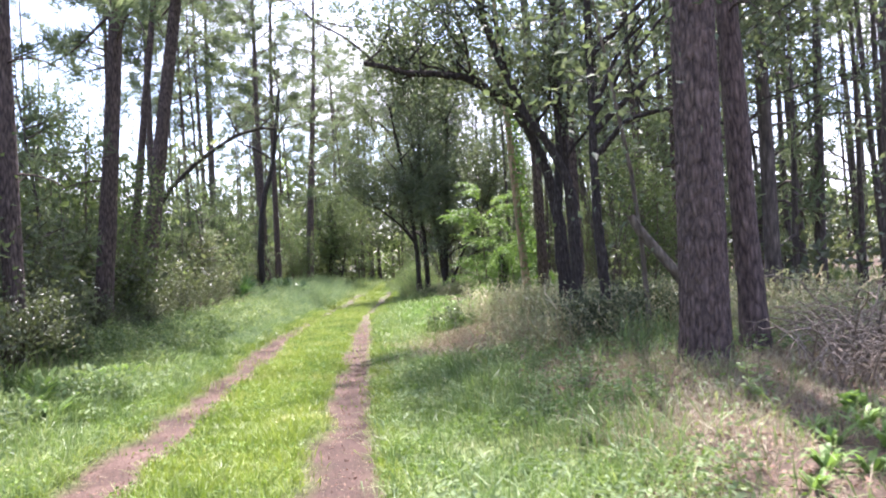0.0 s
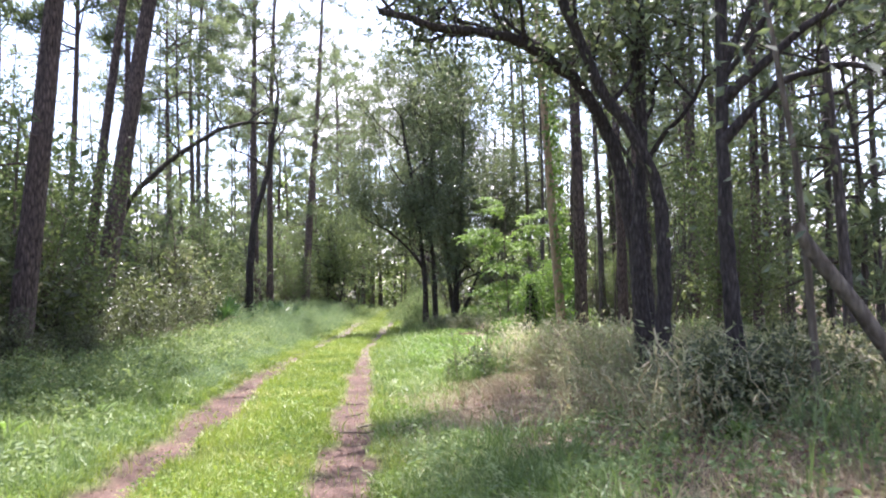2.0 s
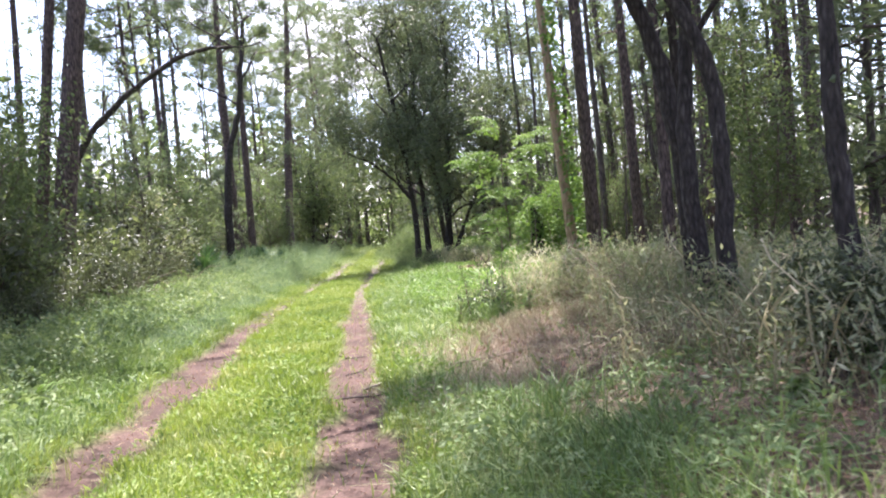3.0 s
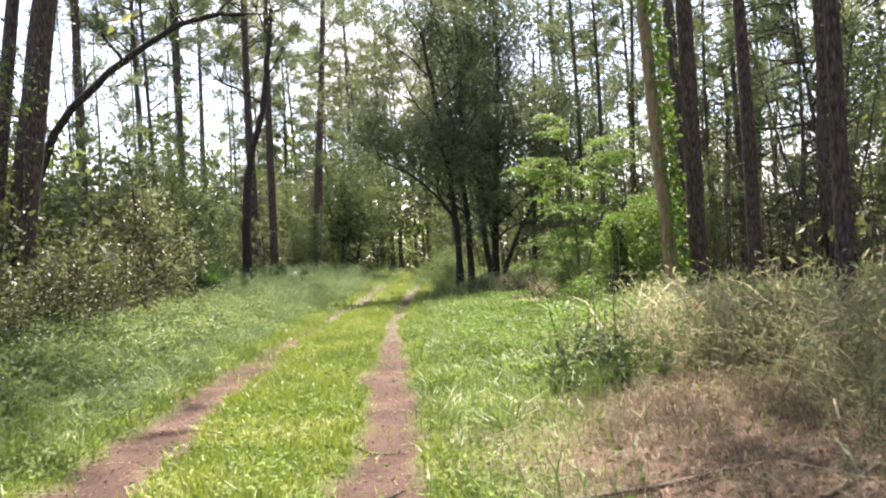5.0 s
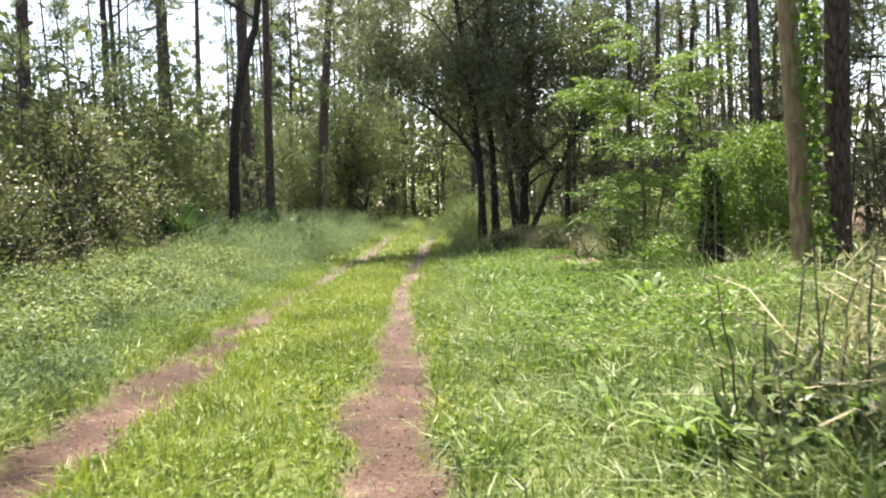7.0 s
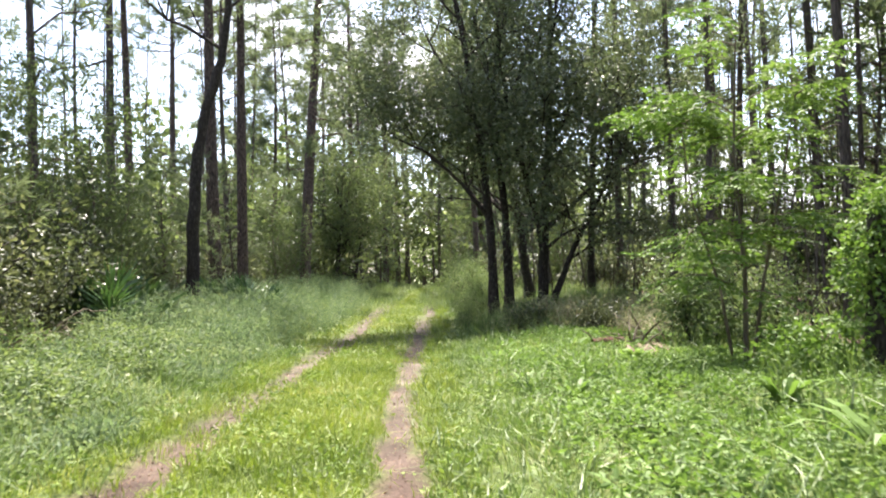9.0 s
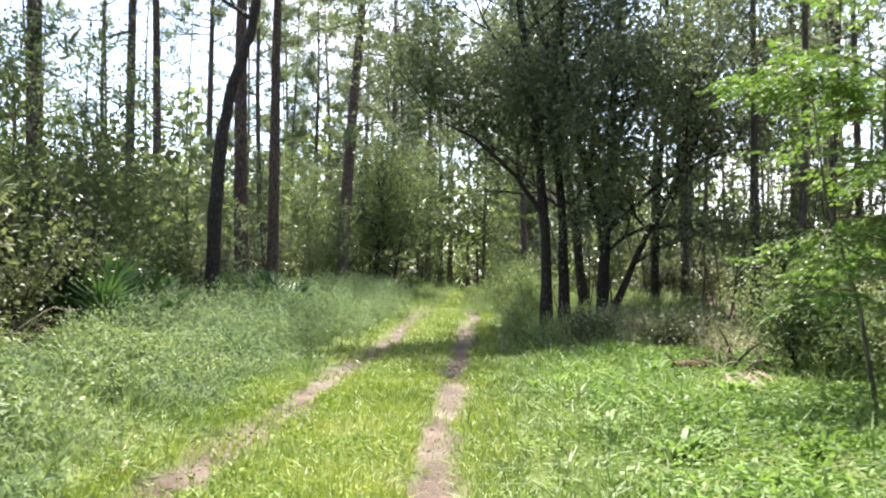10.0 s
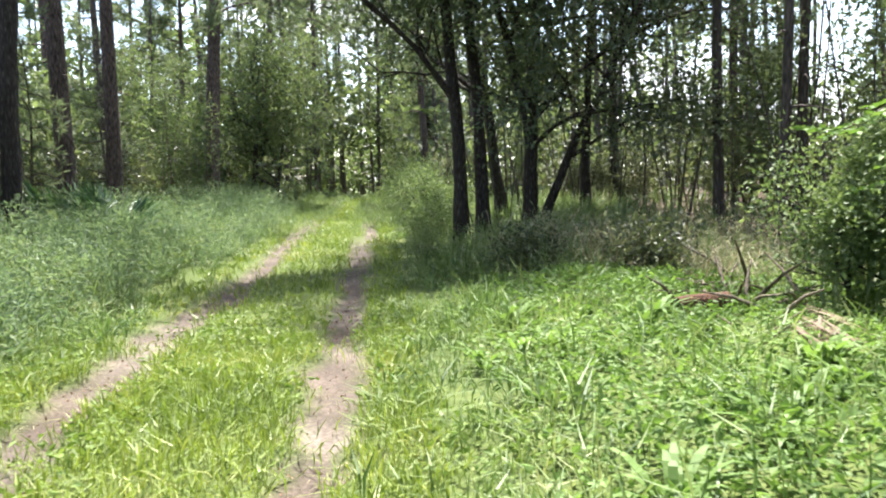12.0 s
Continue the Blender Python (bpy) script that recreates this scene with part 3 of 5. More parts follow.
# the dark clump beside the track further on
oak_on("oak_tree", HERE, 101, [([(2.25, 39.5, 0.1), (2.2, 39.4, 2.7), (2.0, 39.3, 4.7), (1.6, 39.0, 7.2), (1.3, 39, 9.0)], 0.120),
                               ([(2.67, 39.7, 0.1), (2.65, 39.7, 2.7), (2.45, 39.8, 4.7), (2.7, 40.2, 7.5), (2.6, 40.3, 9.8)], 0.112),
                               ([(2.2, 39.4, 2.6), (1.5, 39.1, 3.5), (0.7, 38.8, 4.2), (0.0, 38.6, 4.5)], 0.055)], 39, 0.115, "dark evergreen oak with twin black trunks", 2, radius=0.27, twig=1.7, start=0.26, every=2)
oak_on("oak_tree", HERE, 102, [([(3.45, 39.5, 0.1), (3.5, 39.5, 2.2), (2.95, 39.3, 4.2), (2.6, 39.0, 6.0)], 0.104),
                               ([(3.5, 39.7, 0.1), (3.6, 39.7, 2.2), (3.8, 39.8, 4.7), (4.0, 40.0, 8.0), (4.1, 40, 9.8)], 0.120),
                               ([(3.6, 39.6, 0.2), (4.3, 39.4, 1.9), (5.2, 39.2, 3.6), (6.0, 39, 5.4)], 0.080),
                               ([(3.6, 39.7, 2.3), (4.8, 39.5, 3.4), (6.0, 39.3, 4.0), (6.8, 39.2, 4.1)], 0.055)], 34, 0.115, "dark evergreen oak with forked black trunks", 2, radius=0.27, twig=1.7, start=0.28, every=2)
oak_on("oak_tree", HERE, 103, [([(3.9, 44.0, 0.3), (3.6, 43.9, 3.0), (3.1, 43.7, 5.5), (2.6, 43.6, 7.6), (2.4, 43.5, 9.0)], 0.12)], 26, 0.13, "dark evergreen oak with dense foliage behind its neighbours", 2, radius=0.27, twig=1.6, start=0.25, every=2)
oak_on("oak_tree", HERE, 109, [([(5.4, 42.5, 0.3), (5.5, 42.5, 3.0), (5.7, 42.4, 6.0), (5.8, 42.4, 9.0)], 0.104)], 20, 0.2, "dark evergreen oak inside the wood", 2, radius=0.4, twig=1.6, start=0.3, every=2)
# the near oaks, one limb arching over the track
oak_on("oak_tree", HERE, 104, [([(3.38, 12.0, 0.1), (3.37, 12.0, 1.4), (3.31, 12.0, 2.2), (3.34, 12.0, 3.2), (3.4, 12.0, 5.5), (3.3, 12.1, 8.0), (3.2, 12.2, 11.0)], 0.085), ([(3.34, 12.0, 2.9), (3.75, 11.7, 3.4), (4.3, 11.4, 3.5), (5.0, 11.2, 3.2)], 0.045), ([(3.36, 12.0, 3.6), (3.9, 12.1, 4.6), (4.6, 12.3, 5.2)], 0.04), ([(3.36, 12.0, 3.3), (4.0, 11.6, 3.9), (4.7, 11.4, 4.3), (5.3, 11.3, 4.4)], 0.045), ([(3.36, 12.0, 4.4), (4.2, 11.8, 5.2), (5.0, 11.7, 5.6)], 0.04)], 18, 0.12, "dark slender oak beside the track", 2, radius=0.36, twig=1.8, start=0.5, every=2)
oak_on("oak_tree", HERE, 105, [([(3.68, 15.5, 0.1), (3.58, 15.5, 1.97), (3.47, 15.5, 2.9), (3.27, 15.5, 3.55), (2.9, 15.4, 4.25), (2.35, 15.4, 4.7), (1.8, 15.3, 4.95), (1.0, 15.2, 5.0), (0.1, 15.1, 5.2)], 0.115),
                               ([(3.6, 14.6, 0.1), (3.6, 14.5, 1.6), (3.6, 14.5, 2.7), (3.25, 14.5, 3.5), (2.85, 14.5, 4.0), (2.3, 14.5, 5.4), (1.9, 14.4, 7.2), (1.7, 14.3, 9.2)], 0.10)], 24, 0.10, "dark oak with a crooked limb arching over the track", 2, radius=0.26, twig=1.15, start=0.5, every=2)
oak_on("oak_tree", HERE, 110, [([(3.5, 14.9, 0.1), (3.4, 14.9, 1.7), (3.42, 14.9, 2.4), (3.5, 14.9, 3.4), (3.6, 15.0, 6.5), (3.6, 15.1, 10.5)], 0.105),
                               ([(4.1, 16.4, 0.1), (4.05, 16.5, 1.7), (4.0, 16.5, 4.0), (3.9, 16.5, 7.0)], 0.09)], 20, 0.10, "dark oak with straight slender trunks", 2, radius=0.3, twig=1.2, start=0.5, every=2)
# left, between the pines
oak_on("oak_tree", HERE, 106, [([(-4.97, 39.0, 0.2), (-4.95, 39.0, 1.3), (-4.87, 39.0, 3.6), (-4.6, 39.0, 5.3), (-4.17, 39.0, 6.5), (-3.97, 39.0, 7.9), (-3.7, 39.0, 10.0)], 0.17)], 12, 0.10, "crooked dark oak leaning across a pine", 1, start=0.7)
oak_on("oak_tree", HERE, 107, [([(-6.95, 26.0, 0.2), (-6.7, 26.0, 2.1), (-6.45, 26.0, 3.2), (-6.0, 26.0, 4.2), (-5.05, 26.0, 5.06), (-4.4, 26.0, 5.5), (-3.8, 26.0, 5.85), (-3.2, 26.0, 6.0), (-2.6, 26.0, 6.0)], 0.095)], 12, 0.075, "dark bare-limbed oak arching out towards the track", 1, start=0.42, twig=0.8, every=4)
oak_on("oak_tree", pose(0.3, 8.5, 0.2), 108, [([(-2.9, 47.0, 0.3), (-2.9, 47.0, 2.0), (-2.6, 47.0, 3.6), (-2.9, 47.2, 5.4)], 0.10), ([(-2.3, 47.4, 0.3), (-2.0, 47.5, 2.0), (-1.7, 47.6, 3.6)], 0.08)], 12, 0.15, "dense evergreen oak at the edge of the wood", 2, radius=0.5, twig=1.0, start=0.22, every=1, up=0.04, foliage=MAT_YOUNG)

# ---- shrubs ----
shrub_protos = []


def shrub(seed, h, stems, per, leaf, foliage, bark, label, category, radius=0.2, level=2, lumps=(), thick_leaves=700):
    rng = np.random.default_rng(seed)
    green, ends = Geo(), []
    t = thing(category.replace(" ", "_"), at(0, 0), label, category)
    for i in range(stems):
        wood = Geo()
        a = rng.uniform(0, 2 * np.pi)
        p = np.array([np.cos(a), np.sin(a), 0]) * rng.uniform(0.05, 0.35)
        grow(wood, ends, p - [0, 0, 0.08], np.array([np.cos(a) * 0.4, np.sin(a) * 0.4, 1]), h * 0.5, 0.012 * h, level, rng, (3, 4), 0.6, 0.08, 5, 0.62)
        part("stem", wood, bark, t, smooth=True)
    clothe(green, ends, rng, per, radius, leaf, leaf * 0.5)
    leaf_mass(green, lumps, rng, thick_leaves, leaf, 0.3)
    part("foliage", green, foliage, t)
    return t


for s in range(4):
    shrub_protos.append(shrub(200 + s, 2.4 + 0.4 * s, 5, 15, 0.14, MAT_SHRUB, MAT_OAKBARK, "dense green evergreen shrub at the edge of the wood", "shrub", 0.22))
rng = np.random.default_rng(210)
LEFT = [(-5.6, 10.5), (-6.6, 12), (-5.0, 13.6), (-6.3, 15.2), (-6.9, 17.5), (-5.6, 20.2), (-6.8, 21.5), (-5.2, 23.0), (-6.6, 23.8), (-5.5, 26.2), (-6.9, 28),
        (-5.4, 29.5), (-6.8, 31.5), (-5.6, 33), (-7.4, 35), (-6.2, 37), (-7.6, 39.5), (-6.6, 44), (-5.8, 48), (-7.6, 50), (-5.0, 55), (-3.4, 58), (-6.4, 60), (-2.6, 63)]
used = [False] * 4
for i, (x, y) in enumerate(LEFT):
    m = at(x - 0.75, y, rng.uniform(0, 360), rng.uniform(0.7, 1.05))
    if used[i % 4]:
        copy_thing(shrub_protos[i % 4], m)
    else:
        shrub_protos[i % 4].matrix_world = m
        used[i % 4] = True
for k, (x, y, size) in enumerate([(-4.9, 9.4, 0.55), (-5.0, 10.9, 0.6), (-5.2, 12.4, 0.55), (-5.6, 14.0, 0.6)]):
    copy_thing(shrub_protos[k], at(x, y, 120 * k, size))
for i in range(14):
    copy_thing(shrub_protos[(i * 3) % 4], at(-6.5 - 0.9 * ((i * 7) % 3), 8.5 + 3.0 * i, rng.uniform(0, 360), rng.uniform(0.5, 0.8)))
for i, (x, y, k) in enumerate([(-5.4, 21.6, 0.42), (-5.2, 23.4, 0.5), (-5.6, 24.8, 0.62), (-5.3, 26.4, 0.5), (-5.7, 28.0, 0.6), (-5.4, 29.8, 0.5), (-5.7, 31.6, 0.6), (-5.5, 34.0, 0.5), (-5.2, 19.4, 0.4), (-5.3, 17.0, 0.42)]):
    copy_thing(shrub_protos[i % 4], at(x, y, 83 * i, k))
RIGHT = [(8.4, 34), (9.5, 38), (6.8, 46), (3.6, 48), (2.9, 54), (4.6, 58), (3.6, 63), (8.6, 28), (7.5, 45), (9, 50)]
for i, (x, y) in enumerate(RIGHT):
    copy_thing(shrub_protos[i % 4], at(x, y, rng.uniform(0, 360), rng.uniform(0.5, 0.8)))

# young broadleaf trees and pines that fill the wood's edge
young = []
for s in range(3):
    q = oak_on("young_tree", HERE, 240 + s, [([(0, 0, 0), (0.1, 0, 1.4), (-0.1, 0.1, 3.0), (0.0, 0, 4.6 + 0.4 * s)], 0.05), ([(0.2, 0.1, 0), (0.5, 0.3, 1.5), (0.9, 0.2, 3.2)], 0.035)], 24, 0.115,
               "slender young broadleaf tree at the wood's edge", 1, (3, 4), 0.3, 1.1, 0.15, 1, 0.1, MAT_YOUNG, MAT_GREYBARK)
    young.append(tagged(q, category="young tree", group="young trees at the wood's edge"))
for s in range(3):
    w, gr = make_pine(250 + s, 6.5 + s, 0.06, 0.12, 30, 11, blade=5, size=0.36, width=0.04, reach=1.5, sides=6, rings=9, stubs=0)
    young.append(tree_thing("young_pine", HERE, w, gr, MAT_THIN, MAT_NEEDLE, "young pine with soft green needles down its trunk", "young pine", "young trees at the wood's edge"))
YOUNG = [(-7.0, 10.0), (-8.0, 13.0), (-6.6, 15.6), (-8.2, 17.0), (-7.0, 19.8), (-8.6, 21.0), (-7.6, 23.0), (-8.4, 26.0), (-6.4, 29.0), (-7.8, 30.0), (-9.8, 28.0), (-6.5, 32.2), (-8.2, 34.6), (-6.8, 35.6),
         (-7.4, 38.0), (-9.2, 41.0), (-6.2, 41.5), (-7.6, 44.0), (-6.2, 47.0), (-9.0, 49.5), (-5.4, 51.0), (-7.4, 53.5), (-4.6, 56.5), (-6.6, 58.5), (-3.4, 61.5), (-1.6, 66.0),
         (8.8, 33.5), (8.4, 41.0), (6.4, 51.0), (4.2, 53.5), (6.6, 55.0), (4.9, 60.0), (4.6, 66.5), (2.9, 58.0), (6.6, 20.0), (8.4, 23.5)]
rng = np.random.default_rng(260)
first_use = set()
for i, (x, y) in enumerate(YOUNG):
    k = (i * 5 + i // 6) % 6
    m = at(x + (0.7 if x < 0 else 0), y, rng.uniform(0, 360), rng.uniform(0.74, 1.05) * (0.85 if x > 0 else 0.86 if 24 < y < 48 else 1.0))
    if k in first_use:
        copy_thing(young[k], m)
    else:
        young[k].matrix_world = m
        first_use.add(k)

for k in range(13):
    copy_thing(young[3 + k % 3], at(rng.uniform(8, 17), 14 + 2.0 * k, rng.uniform(0, 360), rng.uniform(1.25, 1.7)))

for k in range(3):
    copy_thing(young[k % 3], at(rng.uniform(10, 16), 34 + 5 * k, rng.uniform(0, 360), rng.uniform(1.25, 1.6)))

# vine-covered mound, round bush, pale dry brush
def vine_stump():
    rng = np.random.default_rng(220)
    t = thing("vine_covered_stump", at(4.1, 26.0), "dark tree stump overgrown with bright green vines", "stump")
    wood, green, low_leaves = Geo(), Geo(), Geo()
    tube(wood, [(0, 0, -0.1), (0.02, 0, 0.5), (0.05, 0.02, 1.0), (0.04, 0, 1.55)], [0.24, 0.17, 0.15, 0.13], 12, 0.08, rng)
    part("trunk", wood, MAT_OAKBARK, t, smooth=True)
    leaf_mass(green, [(0.0, 0, 1.35, 0.36), (-0.22, -0.1, 1.1, 0.27), (0.25, 0, 1.05, 0.30), (0.1, -0.15, 1.55, 0.24), (-0.08, -0.14, 0.85, 0.26), (0.12, -0.16, 0.7, 0.22)], rng, 5200, 0.07)
    part("vine", green, MAT_BRIGHT, t, "bright green vine leaves over the top")
    leaf_mass(low_leaves, [(0.65, 0.3, 0.7, 0.42), (1.0, 0.5, 1.25, 0.5), (0.75, 0.5, 1.75, 0.42), (1.35, 0.2, 0.6, 0.42), (-0.5, -0.1, 0.35, 0.36), (-0.75, 0.2, 0.3, 0.3), (0.3, 0.5, 0.9, 0.42), (1.25, 0.7, 1.9, 0.4)], rng, 4200, 0.072, 0.35)
    part("creeper", low_leaves, MAT_BRIGHT, t, "green creeper spreading round the foot")
    for k in range(5):
        a = rng.uniform(0, 6.28)
        g = Geo()
        q = np.linspace(0, 1, 6)
        tube(g, np.stack([math.cos(a) * (0.3 + 0.25 * q), math.sin(a) * (0.3 + 0.25 * q) - 0.2, 1.2 - 1.1 * q + 0.12 * np.sin(4 * q + k)], 1), np.full(6, 0.008), 4)
        part("runner", g, MAT_STICK, t)


vine_stump()
s = shrub(221, 1.9, 6, 16, 0.07, MAT_TALL, MAT_OAKBARK, "rounded light green leafy bush", "bush", 0.2, lumps=[(0, 0, 1.15, 0.6), (-0.35, -0.2, 0.8, 0.5), (0.45, 0.1, 0.85, 0.55), (0.1, 0, 1.55, 0.4)], thick_leaves=7500)
s.matrix_world = at(4.6, 31.6, 0, 0.85)
s = shrub(224, 1.7, 5, 14, 0.075, MAT_TALL, MAT_OAKBARK, "low leafy bush beside the brush pile", "bush", 0.2, lumps=[(0, 0, 0.5, 0.5), (0.4, -0.2, 0.45, 0.4)], thick_leaves=3600)
s.matrix_world = at(4.9, 30.3, 40, 0.8)
light_bush = s


def dry_brush(seed):
    rng = np.random.default_rng(seed)
    q = thing("brush", at(0, 0), "tangle of pale dry stems and grey-green leaves", "brush", "dry brush beside the track")
    n = 190
    s = np.linspace(0, 1, 5)
    g, lf = Geo(), Geo()
    a, r0 = rng.uniform(0, 2 * np.pi, n), 0.7 * np.sqrt(rng.random(n))
    foot = np.stack([np.cos(a) * r0, np.sin(a) * r0, np.full(n, -0.05)], 1)
    b2 = rng.uniform(0, 2 * np.pi, n)
    way = np.stack([np.cos(b2), np.sin(b2), np.zeros(n)], 1)
    hgt, out = rng.uniform(0.25, 1.0, n) ** 1.3 * 1.15, rng.uniform(0.1, 1.0, n)
    wd = rng.uniform(0.0028, 0.0065, n)
    side = np.stack([-way[:, 1], way[:, 0], np.zeros(n)], 1) * wd[:, None]
    mid = foot[:, None, :] + way[:, None, :] * (out[:, None] * s ** 1.6)[:, :, None] + np.array([0, 0, 1.0]) * (hgt[:, None] * (s - 0.38 * s ** 3))[:, :, None] + rng.normal(size=(n, 5, 3)) * 0.025
    v = np.stack([mid - side[:, None, :], mid + side[:, None, :]], 2).reshape(-1, 3)
    k = np.arange(n)[:, None] * 10 + np.arange(4)[None, :] * 2
    g.add(v, np.stack([k, k + 1, k + 3, k + 2], -1).reshape(-1, 4))
    pts = np.repeat(mid[:, 1:, :].reshape(-1, 3), 3, axis=0)
    leaves(lf, pts + rng.normal(size=pts.shape) * 0.06, rng.normal(size=pts.shape) + [0, 0, 0.3], 0.062 * rng.uniform(0.6, 1.3, len(pts)), 0.016, rng)
    tagged(part("dry_stalk", g, MAT_DRY, q), kind="stuff")
    tagged(part("leaf", lf, MAT_GREY, q), kind="stuff")
    return q


def arching_brush(seed, m):
    rng = np.random.default_rng(seed)
    q = thing("dead_brush", m, "pale dead stems arching over in a tangled heap", "brush", "dead brush by the pine")
    for i in range(34):
        g = Geo()
        a, b3, ln = rng.uniform(0, 6.28), rng.uniform(0, 6.28), rng.uniform(0.7, 1.5)
        k = np.linspace(0, 1, 8)[:, None]
        foot = np.array([math.cos(a), math.sin(a), 0]) * rng.uniform(0, 0.5)
        way = np.array([math.cos(b3), math.sin(b3), 0.0])
        pts = foot + way * k * ln * 0.7 + np.array([0, 0, 1.0]) * (rng.uniform(0.9, 1.5) * k - rng.uniform(0.7, 1.2) * k * k) * ln + rng.normal(size=(8, 3)) * 0.03 * k
        tube(g, pts, np.linspace(0.010, 0.004, 8) * rng.uniform(0.7, 1.5), 4)
        part("stem", g, MAT_STICK, q, smooth=True)
    return q


heap = arching_brush(226, at(4.3, 7.4))
for k, (x, y, size) in enumerate([(4.9, 8.0, 1.0), (4.5, 6.8, 0.8), (5.5, 8.9, 1.1), (3.9, 6.6, 0.7), (4.7, 7.4, 0.9), (5.2, 7.2, 1.0), (3.3, 16.6, 0.7), (4.1, 17.6, 0.8), (3.2, 14.9, 0.6), (-5.3, 25.6, 0.9), (-5.5, 27.4, 1.0), (-5.2, 29.6, 0.9), (-5.6, 31.4, 1.0), (-5.4, 23.4, 0.8)]):
    copy_thing(heap, at(x, y, 77 * k, size))
brush = dry_brush(222)
brush.matrix_world = at(3.0, 15.8)
BRUSH = [(2.9, 17.3), (3.9, 15.4), (3.2, 12.6), (2.4, 12.8), (2.9, 11.2), (4.9, 11.4), (5.6, 14.6), (6.2, 16.2), (6.0, 19.0), (5.9, 9.8), (6.4, 12.6), (3.6, 20.6), (4.6, 21.6), (3.4, 17.2), (2.7, 18.2), (4.2, 16.4), (4.4, 18.2), (3.6, 19.3), (2.7, 14.6), (5.4, 17.5), (3.6, 14.2), (5.0, 19.8), (4.6, 13.5), (5.0, 9.5), (5.6, 7.6)]
BRUSH += [(3.4, 34.6), (4.3, 34.0), (5.0, 35.2), (4.0, 33.0), (2.9, 36.0), (5.6, 34.2)]
for x, y in BRUSH:
    copy_thing(brush, at(x, y, rng.uniform(0, 360), rng.uniform(0.7, 1.3)))
low = shrub(223, 1.0, 6, 9, 0.10, MAT_SHRUB, MAT_OAKBARK, "low green undergrowth bush", "bush", 0.16)
low.matrix_world = at(3.0, 11.2, 0, 0.7)
for x, y in [(4.0, 11.8), (3.9, 13.4), (-5.6, 11.6), (-5.4, 15), (-5.9, 20), (-5.8, 24), (-5.6, 27.5), (-5.6, 31.5), (2.4, 35), (3.4, 33.8), (5.6, 33.0), (5.6, 27.6)]:
    copy_thing(low, at(x, y, rng.uniform(0, 360), rng.uniform(0.7, 1.1)))


# ---- the light green sapling with feathered leaves ----
def sapling():
    rng = np.random.default_rng(301)
    t = thing("sapling", at(3.9, 28.5), "young tree with bright green feathery leaves in layers", "sapling")
    stems = [np.array([(0, 0, -0.1), (0.03, 0, 1.2), (-0.05, 0, 2.6), (0.05, 0, 4.4)]), np.array([(0.1, 0.1, -0.1), (0.3, 0.1, 1.1), (0.65, 0.2, 2.4), (0.95, 0.3, 3.7)]), np.array([(-0.08, 0.1, -0.1), (-0.2, 0.2, 1.0), (-0.45, 0.3, 2.0), (-0.6, 0.3, 3.2)])]
    for q, st in enumerate(stems):
        wood = Geo()
        tube(wood, st, [(0.035, 0.026, 0.018, 0.006), (0.026, 0.02, 0.014, 0.006), (0.024, 0.018, 0.012, 0.006)][q], 6)
        part("trunk", wood, MAT_GREYBARK, t, smooth=True)
    for i in range(48):
        st = stems[(0, 0, 1, 2)[i % 4]]
        z = rng.uniform(1.5, st[-1][2]) if i % 8 else rng.uniform(0.9, 1.6)
        root = np.array([np.interp(z, st[:, 2], st[:, k]) for k in range(3)])
        a = rng.uniform(0, 2 * np.pi)
        ln = (1.5 - 0.26 * (z - 1.2)) * rng.uniform(0.45, 1.1) * (1.0 if i % 4 < 2 else 0.75)
        s = np.linspace(0, 1, 7)
        way = np.array([np.cos(a), np.sin(a), 0.0])
        pts = root + way * s[:, None] * ln + np.array([0, 0, 1.0]) * (rng.uniform(0.15, 0.9) * s - 0.5 * s * s)[:, None] * ln
        bough, green = Geo(), Geo()
        tube(bough, pts, np.linspace(0.010, 0.003, 7), 4)
        branch = part("branch", bough, MAT_GREYBARK, t, smooth=True)
        side = np.array([-way[1], way[0], 0])
        for q in np.linspace(0.25, 1.0, 7):
            c = np.array([np.interp(q, s, pts[:, k]) for k in range(3)])
            for sg in (-1, 1):
                w = unit(way * rng.uniform(0.3, 0.9) + side * sg + [0, 0, rng.uniform(-0.7, 0.3)])
                m = np.linspace(0.04, rng.uniform(0.28, 0.42), 8)
                row = c + w * m[:, None] - np.array([0, 0, 0.4]) * (m ** 2)[:, None]
                cross = unit(np.cross(w, [0, 0, 1.0]))
                for s2 in (-1, 1):
                    leaves(green, row, np.tile(cross * s2 + w * 0.5 + [0, 0, -0.2], (8, 1)) + rng.normal(size=(8, 3)) * 0.2, 0.085, 0.035, rng, 0.05)
        tagged(part("leaf_spray", green, MAT_BRIGHT, branch), kind="stuff")


sapling()


# ---- fan palms and strap-leaved plants ----
def palmetto(seed, m, n=11, size=0.8):
    rng = np.random.default_rng(seed)
    t = thing("palmetto", m, "dark green palmetto with fan-shaped leaves", "palmetto", "palmettos at the wood's edge")
    for i in range(n):
        g = Geo()
        a = rng.uniform(0, 2 * np.pi)
        el = rng.uniform(0.5, 1.35)
        way = np.array([np.cos(a) * np.cos(el), np.sin(a) * np.cos(el), np.sin(el)])
        hub = way * size * rng.uniform(0.5, 0.9)
        side = unit(np.cross(way, [0, 0, 1.0]))
        k = np.linspace(-1.25, 1.25, 18)
        d = way * np.cos(k)[:, None] + side * np.sin(k)[:, None]
        leaves(g, np.tile(hub, (18, 1)), d, size * 0.75 * (0.75 + 0.25 * np.cos(k)), 0.06, rng, 0.1)
        fan = part("fan_leaf", g, MAT_PALM, t)
        st = Geo()
        tube(st, [np.zeros(3), hub * 0.5, hub], [0.014, 0.01, 0.008], 4)
        part("stalk", st, MAT_PALM, fan)
    return t


